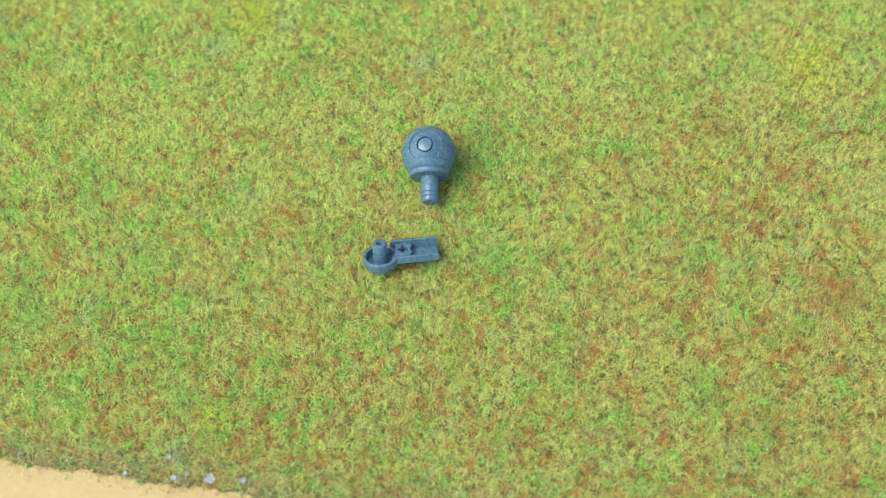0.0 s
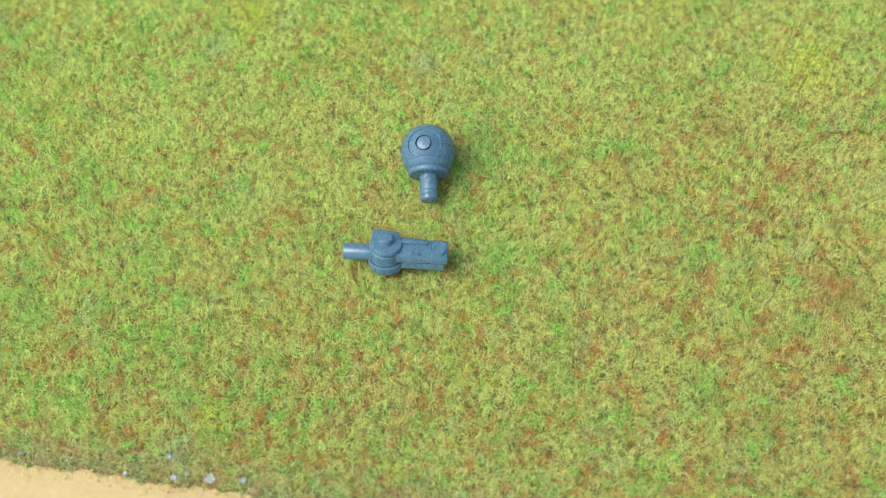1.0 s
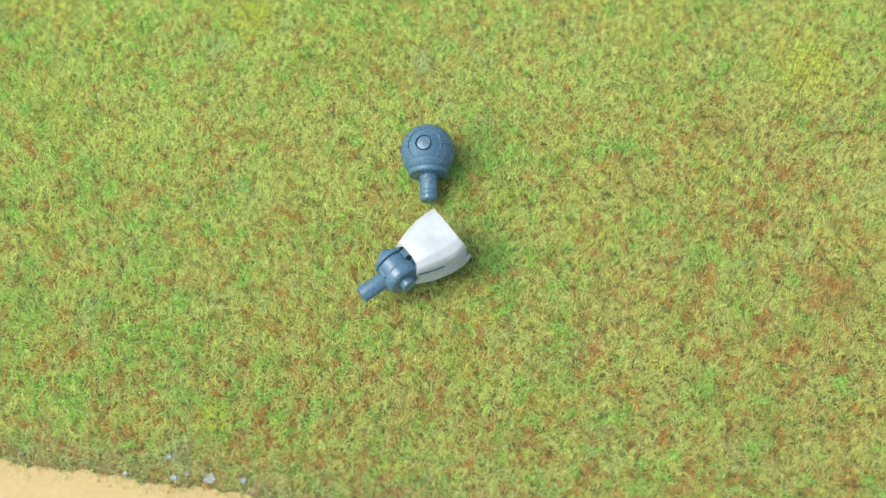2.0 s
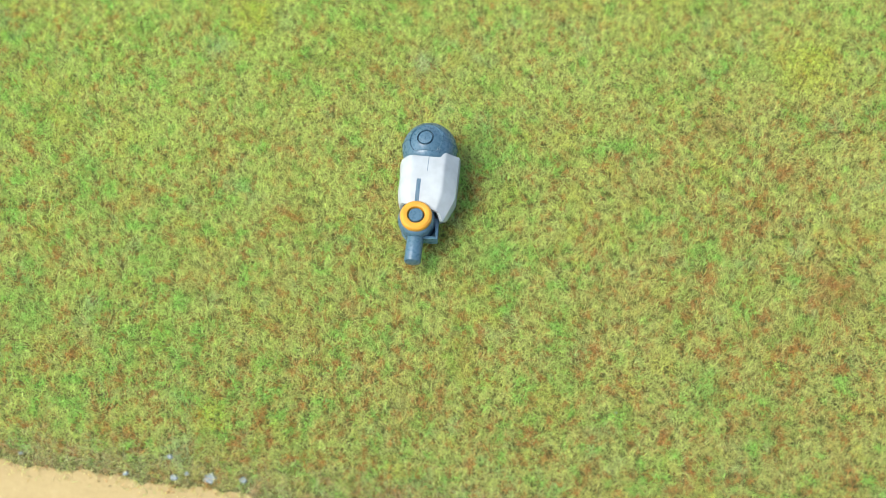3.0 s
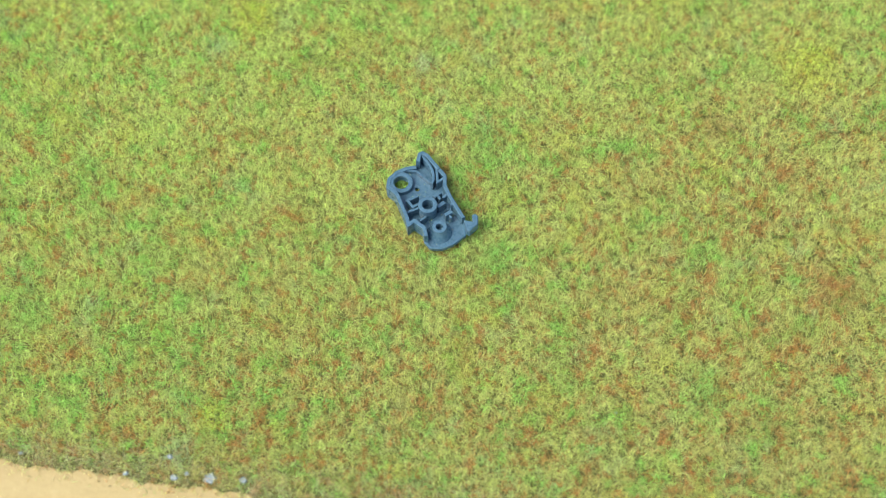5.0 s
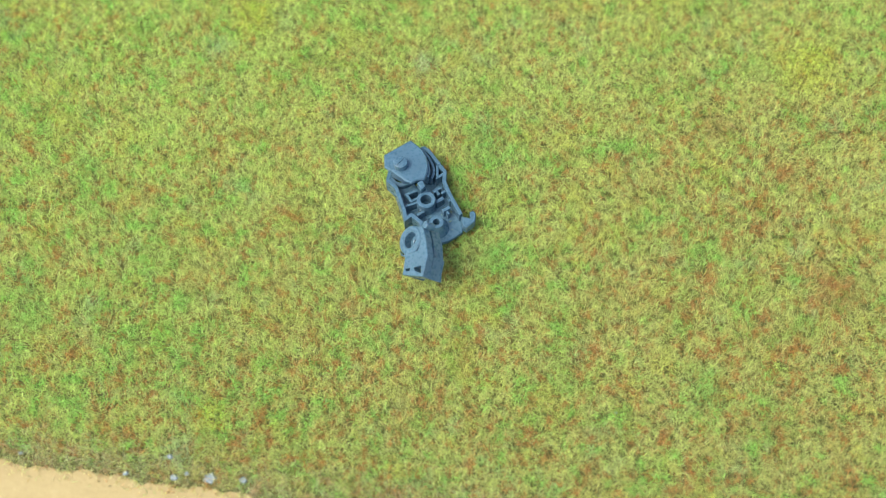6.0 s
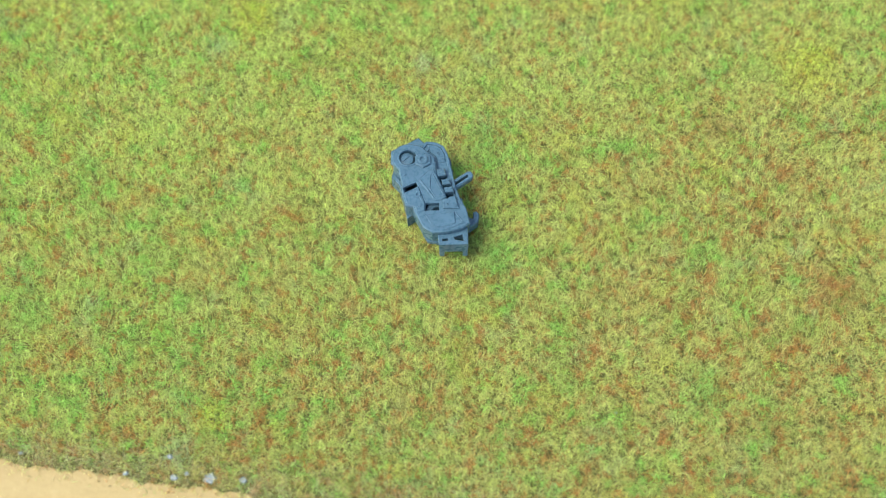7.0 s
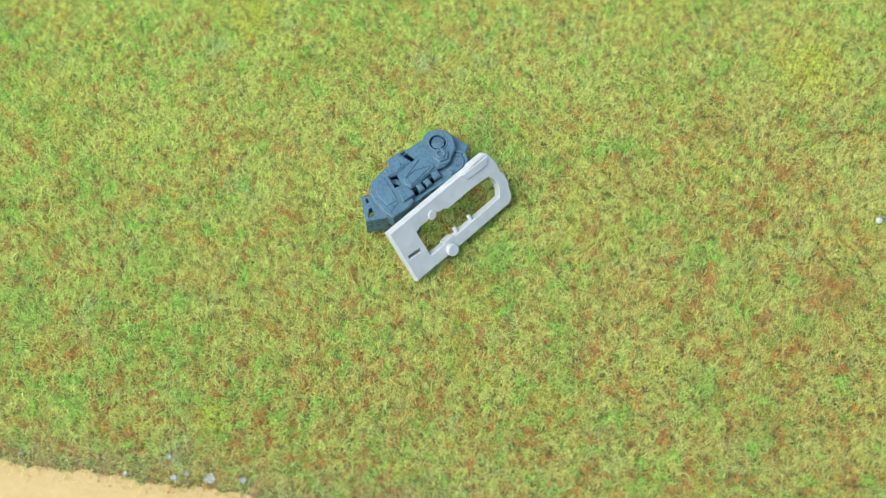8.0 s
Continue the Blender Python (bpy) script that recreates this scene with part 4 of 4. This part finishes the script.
    walk(elbow_cover, [
        (0, mm(195, 10, -2.2, 0, 0, 0)),
        (0.767, mm(195, 10, -2.2, 0, 0, 0)),
        (0.8, mm(-3.18, -9.24, -3.2, -2, 0, 0)),
        (0.9, mm(-9.64, -4.43, 0.1, -19, 6, -3)),
        (1, mm(-18.05, -5.52, 3.1, -19, 0, -4)),
        (1.1, mm(-18.05, -5.52, 3.1, -19, 0, -4)),
        (1.2, mm(-18.58, -5.52, 3.1, -19, 0, -4)),
        (1.3, mm(-18.24, -5.13, 3.1, -19, 0, -4)),
        (1.4, mm(-18.06, -5.33, 3.1, -19, 0, -4)),
        (1.5, mm(-19.59, -5.13, 3.7, -22, 0, 0)),
        (1.6, mm(-20.63, -4.34, 3.7, -22, 0, 2)),
        (1.7, mm(-21.5, -3.34, 3.7, -22, 0, 4)),
        (1.8, mm(-20.16, -6.07, 4.74, -22, -3, 8)),
        (1.95, mm(-13.52, -16.02, 12, -65, -3, 30)),
        (2.1, mm(-9.95, -17.59, 17.17, -125, -3, 50)),
        (2.25, mm(-9.24, -14.38, 14.39, -180, -3, 75)),
        (2.35, mm(-8.23, -14.75, 14.39, -180, -3, 84)),
        (2.5, mm(-8.09, -12.46, 14.39, -180, -3, 84)),
        (2.8, mm(-7.42, 6.65, 14.39, 180, -3, 84)),
        (2.9, mm(-8.29, 5.24, 14.39, 180, -3, 84)),
        (3, mm(-8.47, 5.44, 14.39, 180, -3, 84)),
        (3.3, mm(-8.47, 5.44, 14.39, 180, -3, 84)),
        (3.4, mm(-6.5, 22.51, 14.34, 180, -6, 87)),
        (3.5, mm(-7.86, 31.24, 14.27, 180, -9, 89)),
        (3.6, mm(-7.18, 56.05, 14.27, 180, -9, 88)),
        (3.7, mm(-7.46, 65.88, 14.27, 180, -9, 89)),
        (3.8, mm(-9.06, 89.32, 14.27, 180, -9, 87)),
        (3.9, mm(-8.8, 101.56, 14.27, 180, -9, 88)),
        (4, mm(-9.18, 136.33, 14.39, 180, -3, 88)),
        (4.1, mm(-9.4, 156.53, 14.39, 180, -3, 88)),
        (8, mm(-9.4, 156.53, 14.39, 180, -3, 88)),
    ])
    walk(armour_sleeve, [
        (0, mm(200, -25, 3.6, 0, 0, 0)),
        (1.167, mm(200, -25, 3.6, 0, 0, 0)),
        (1.2, mm(14.02, -6.11, 4, -4, 0, 0)),
        (1.3, mm(8.52, -6.5, 4, -4, 0, 1)),
        (1.4, mm(2.0, -6.4, 3.6, -10, -20, -9)),
        (1.5, mm(-9.43, -5.41, 4.7, -19, 0, 1)),
        (1.6, mm(-14.41, -4.61, 4.7, -19, 0, 3)),
        (1.7, mm(-17.98, -4.21, 4.7, -19, 0, 4)),
        (1.8, mm(-20.4, -4.3, 4.52, -22, -3, 8)),
        (1.95, mm(-13.83, -15.32, 10.37, -65, -3, 30)),
        (2.1, mm(-9.11, -18.19, 15.7, -125, -3, 50)),
        (2.25, mm(-7.5, -14.84, 14.39, -180, -3, 75)),
        (2.35, mm(-6.44, -14.94, 14.39, -180, -3, 84)),
        (2.5, mm(-6.3, -12.65, 14.39, -180, -3, 84)),
        (2.8, mm(-5.63, 6.46, 14.39, 180, -3, 84)),
        (2.9, mm(-6.5, 5.05, 14.39, 180, -3, 84)),
        (3, mm(-6.68, 5.25, 14.39, 180, -3, 84)),
        (3.3, mm(-6.68, 5.25, 14.39, 180, -3, 84)),
        (3.4, mm(-4.7, 22.42, 14.34, 180, -6, 87)),
        (3.5, mm(-6.06, 31.21, 14.27, 180, -9, 89)),
        (3.6, mm(-5.38, 55.99, 14.27, 180, -9, 88)),
        (3.7, mm(-5.66, 65.85, 14.27, 180, -9, 89)),
        (3.8, mm(-7.26, 89.22, 14.27, 180, -9, 87)),
        (3.9, mm(-7, 101.5, 14.27, 180, -9, 88)),
        (4, mm(-7.38, 136.26, 14.39, 180, -3, 88)),
        (4.1, mm(-7.6, 156.46, 14.39, 180, -3, 88)),
        (8, mm(-7.6, 156.46, 14.39, 180, -3, 88)),
    ])
    walk(cap_ring, [
        (0, mm(220, 45, -8.4, 0, 0, 0)),
        (2.367, mm(220, 45, -8.4, 0, 0, 0)),
        (2.4, mm(-7.93, -15.04, 6.5, 0, -3, 84)),
        (2.5, mm(-8.03, -11.92, 4, 0, -3, 84)),
        (2.8, mm(-7.36, 7.19, 4, 0, -3, 84)),
        (2.9, mm(-8.23, 5.78, 4, 0, -3, 84)),
        (3, mm(-8.41, 5.98, 4, 0, -3, 84)),
        (3.3, mm(-8.41, 5.98, 4, 0, -3, 84)),
        (3.4, mm(-6.44, 23.6, 4, 0, -6, 87)),
        (3.5, mm(-7.83, 32.87, 4, 0, -9, 89)),
        (3.6, mm(-7.12, 57.68, 4, 0, -9, 88)),
        (3.7, mm(-7.43, 67.51, 4, 0, -9, 89)),
        (3.8, mm(-8.97, 90.94, 4, 0, -9, 87)),
        (3.9, mm(-8.74, 103.19, 4, 0, -9, 88)),
        (4, mm(-9.16, 136.87, 4, 0, -3, 88)),
        (4.1, mm(-9.38, 157.07, 4, 0, -3, 88)),
        (8, mm(-9.38, 157.07, 4, 0, -3, 88)),
    ])
    walk(lower_shell, [
        (0, mm(190, 75, 1.6, 0, 0, 0)),
        (4.467, mm(190, 75, 1.6, 0, 0, 0)),
        (4.5, mm(22.03, 10.32, 1.6, 0, 0, 35)),
        (4.6, mm(2.37, 10.32, 1.6, 0, 0, 22.7)),
        (4.7, mm(-2.91, 9.08, 1.6, 0, 0, 16.5)),
        (5, mm(-4.94, 13.67, 1.6, 0, 0, 20)),
        (5.8, mm(-6.04, 14.72, 1.6, 0, 0, 22.7)),
        (5.9, mm(-5.68, 14.72, 1.6, 0, 0, 16)),
        (6, mm(-5.5, 15.56, 1.6, 0, 0, 17)),
        (6.1, mm(-4.58, 15.56, 1.6, 0, 0, 15.5)),
        (6.2, mm(-4.21, 15.14, 1.6, 0, 0, 13.7)),
        (6.3, mm(-4.94, 14.51, 1.6, 0, 0, 16)),
        (6.4, mm(-4.76, 14.72, 1.6, 0, 0, 13.6)),
        (6.5, mm(-4.4, 15.56, 1.6, 0, 0, 13.7)),
        (6.7, mm(-4.33, 16.01, 1.6, 0, 0, 13.7)),
        (7, mm(-4.15, 16.23, 1.6, 0, 0, 13.7)),
        (7.1, mm(-5.46, 18.62, 1.6, 0, 0, 4.4)),
        (7.2, mm(-5.99, 18.36, 1.6, 0, 0, -15)),
        (7.3, mm(-7.58, 20.83, 1.6, 0, 0, -26)),
        (7.4, mm(-8.4, 20.9, 1.6, 0, 0, -52)),
        (7.5, mm(-9.1, 21.6, 1.6, 0, 0, -52.5)),
        (7.6, mm(-9.4, 21.8, 1.6, 0, 0, -52.5)),
        (7.9, mm(-9.5, 21.9, 1.6, 0, 0, -52.5)),
        (8, mm(-9.34, 22.36, 1.6, 0, 0, -52.5)),
    ])
    walk(pointed_drum, [
        (0, mm(225, 75, -1.4, 0, 0, 0)),
        (5.167, mm(225, 75, -1.4, 0, 0, 0)),
        (5.2, mm(-5.5, 2.72, 5, 0, 0, 10)),
        (5.3, mm(-5.49, 14.09, 1.6, 0, 0, 21)),
        (5.8, mm(-6.04, 14.72, 1.6, 0, 0, 22.7)),
        (5.9, mm(-5.68, 14.72, 1.6, 0, 0, 16)),
        (6, mm(-5.5, 15.56, 1.6, 0, 0, 17)),
        (6.1, mm(-4.58, 15.56, 1.6, 0, 0, 15.5)),
        (6.2, mm(-4.21, 15.14, 1.6, 0, 0, 13.7)),
        (6.3, mm(-4.94, 14.51, 1.6, 0, 0, 16)),
        (6.4, mm(-4.76, 14.72, 1.6, 0, 0, 13.6)),
        (6.5, mm(-4.4, 15.56, 1.6, 0, 0, 13.7)),
        (6.7, mm(-4.33, 16.01, 1.6, 0, 0, 13.7)),
        (7, mm(-4.15, 16.23, 1.6, 0, 0, 13.7)),
        (7.1, mm(-5.46, 18.62, 1.6, 0, 0, 4.4)),
        (7.2, mm(-5.99, 18.36, 1.6, 0, 0, -15)),
        (7.3, mm(-7.58, 20.83, 1.6, 0, 0, -26)),
        (7.4, mm(-8.4, 20.9, 1.6, 0, 0, -52)),
        (7.5, mm(-9.1, 21.6, 1.6, 0, 0, -52.5)),
        (7.6, mm(-9.4, 21.8, 1.6, 0, 0, -52.5)),
        (7.9, mm(-9.5, 21.9, 1.6, 0, 0, -52.5)),
        (8, mm(-9.34, 22.36, 1.6, 0, 0, -52.5)),
    ])
    walk(hinge_bracket, [
        (0, mm(230, 20, 1.4, 0, 0, 0)),
        (5.567, mm(230, 20, 1.4, 0, 0, 0)),
        (5.6, mm(-12.92, -11.94, 1.4, 0, 0, -30)),
        (5.8, mm(-10.85, -0.65, 1.4, 0, 0, -19)),
        (5.9, mm(-8.93, 2.26, 1.4, 0, 0, -12)),
        (6, mm(-3.77, 6.75, 8, 14, -42, -12)),
        (6.1, mm(-2.79, 14.25, 2.2, 0, 0, 0)),
        (6.2, mm(-4.21, 15.14, 1.6, 0, 0, 13.7)),
        (6.3, mm(-4.94, 14.51, 1.6, 0, 0, 16)),
        (6.4, mm(-4.76, 14.72, 1.6, 0, 0, 13.6)),
        (6.5, mm(-4.4, 15.56, 1.6, 0, 0, 13.7)),
        (6.7, mm(-4.33, 16.01, 1.6, 0, 0, 13.7)),
        (7, mm(-4.15, 16.23, 1.6, 0, 0, 13.7)),
        (7.1, mm(-5.46, 18.62, 1.6, 0, 0, 4.4)),
        (7.2, mm(-5.99, 18.36, 1.6, 0, 0, -15)),
        (7.3, mm(-6.76, 20.5, 1.6, 0, 0, -32)),
        (7.4, mm(-7.2, 19.4, 1.6, 0, 0, -65)),
        (7.5, mm(-7.93, 20.1, 1.6, 0, 0, -65.5)),
        (7.6, mm(-8.23, 20.3, 1.6, 0, 0, -65.5)),
        (7.9, mm(-8.33, 20.4, 1.6, 0, 0, -65.5)),
        (8, mm(-8.17, 20.85, 1.6, 0, 0, -65.5)),
    ])
    walk(upper_shell, [
        (0, mm(195, 115, -4.4, 0, 0, 0)),
        (6.367, mm(195, 115, -4.4, 0, 0, 0)),
        (6.4, mm(17.6, 23.81, -4.2, 0, 0, 27)),
        (6.5, mm(0.03, 15.65, 3.5, 0, 28, 16)),
        (6.6, mm(-2.19, 17.36, 3.6, 0, 6, 14)),
        (6.7, mm(-4.33, 16.01, 1.6, 0, 0, 13.7)),
        (7, mm(-4.15, 16.23, 1.6, 0, 0, 13.7)),
        (7.1, mm(-5.46, 18.62, 1.6, 0, 0, 4.4)),
        (7.2, mm(-5.99, 18.36, 1.6, 0, 0, -15)),
        (7.3, mm(-7.58, 20.83, 1.6, 0, 0, -26)),
        (7.4, mm(-8.4, 20.9, 1.6, 0, 0, -52)),
        (7.5, mm(-9.1, 21.6, 1.6, 0, 0, -52.5)),
        (7.6, mm(-9.4, 21.8, 1.6, 0, 0, -52.5)),
        (7.9, mm(-9.5, 21.9, 1.6, 0, 0, -52.5)),
        (8, mm(-9.34, 22.36, 1.6, 0, 0, -52.5)),
    ])
    walk(long_cover, [
        (0, mm(225, -70, 1.6, 0, 0, 0)),
        (7.567, mm(225, -70, 1.6, 0, 0, 0)),
        (7.6, mm(20.33, -7.9, 0.5, 0, 0, 43)),
        (7.7, mm(16.3, -4.7, 0.5, 0, 0, 43)),
        (7.8, mm(10.98, -1.3, 0.5, 0, 0, 42)),
        (7.83, mm(10.4, -1.0, 9, 55, 0, 42)),
        (7.86, mm(9.8, 0.0, 14, 110, 0, 41)),
        (7.88, mm(9.4, 1.0, 14, 165, 0, 40)),
        (7.9, mm(7.63, 2.41, 11.30, 222, 0, 40)),
        (8, mm(4.25, 6.39, 12.99, 230, 0, 44)),
    ])
    walk(joint_pin, [
        (0, mm(190, 5, 2.2, 0, 0, 0)),
        (7.967, mm(190, 5, 2.2, 0, 0, 0)),
        (8, mm(142.83, 11, 2.2, 0, 0, 8)),
    ])


motions()
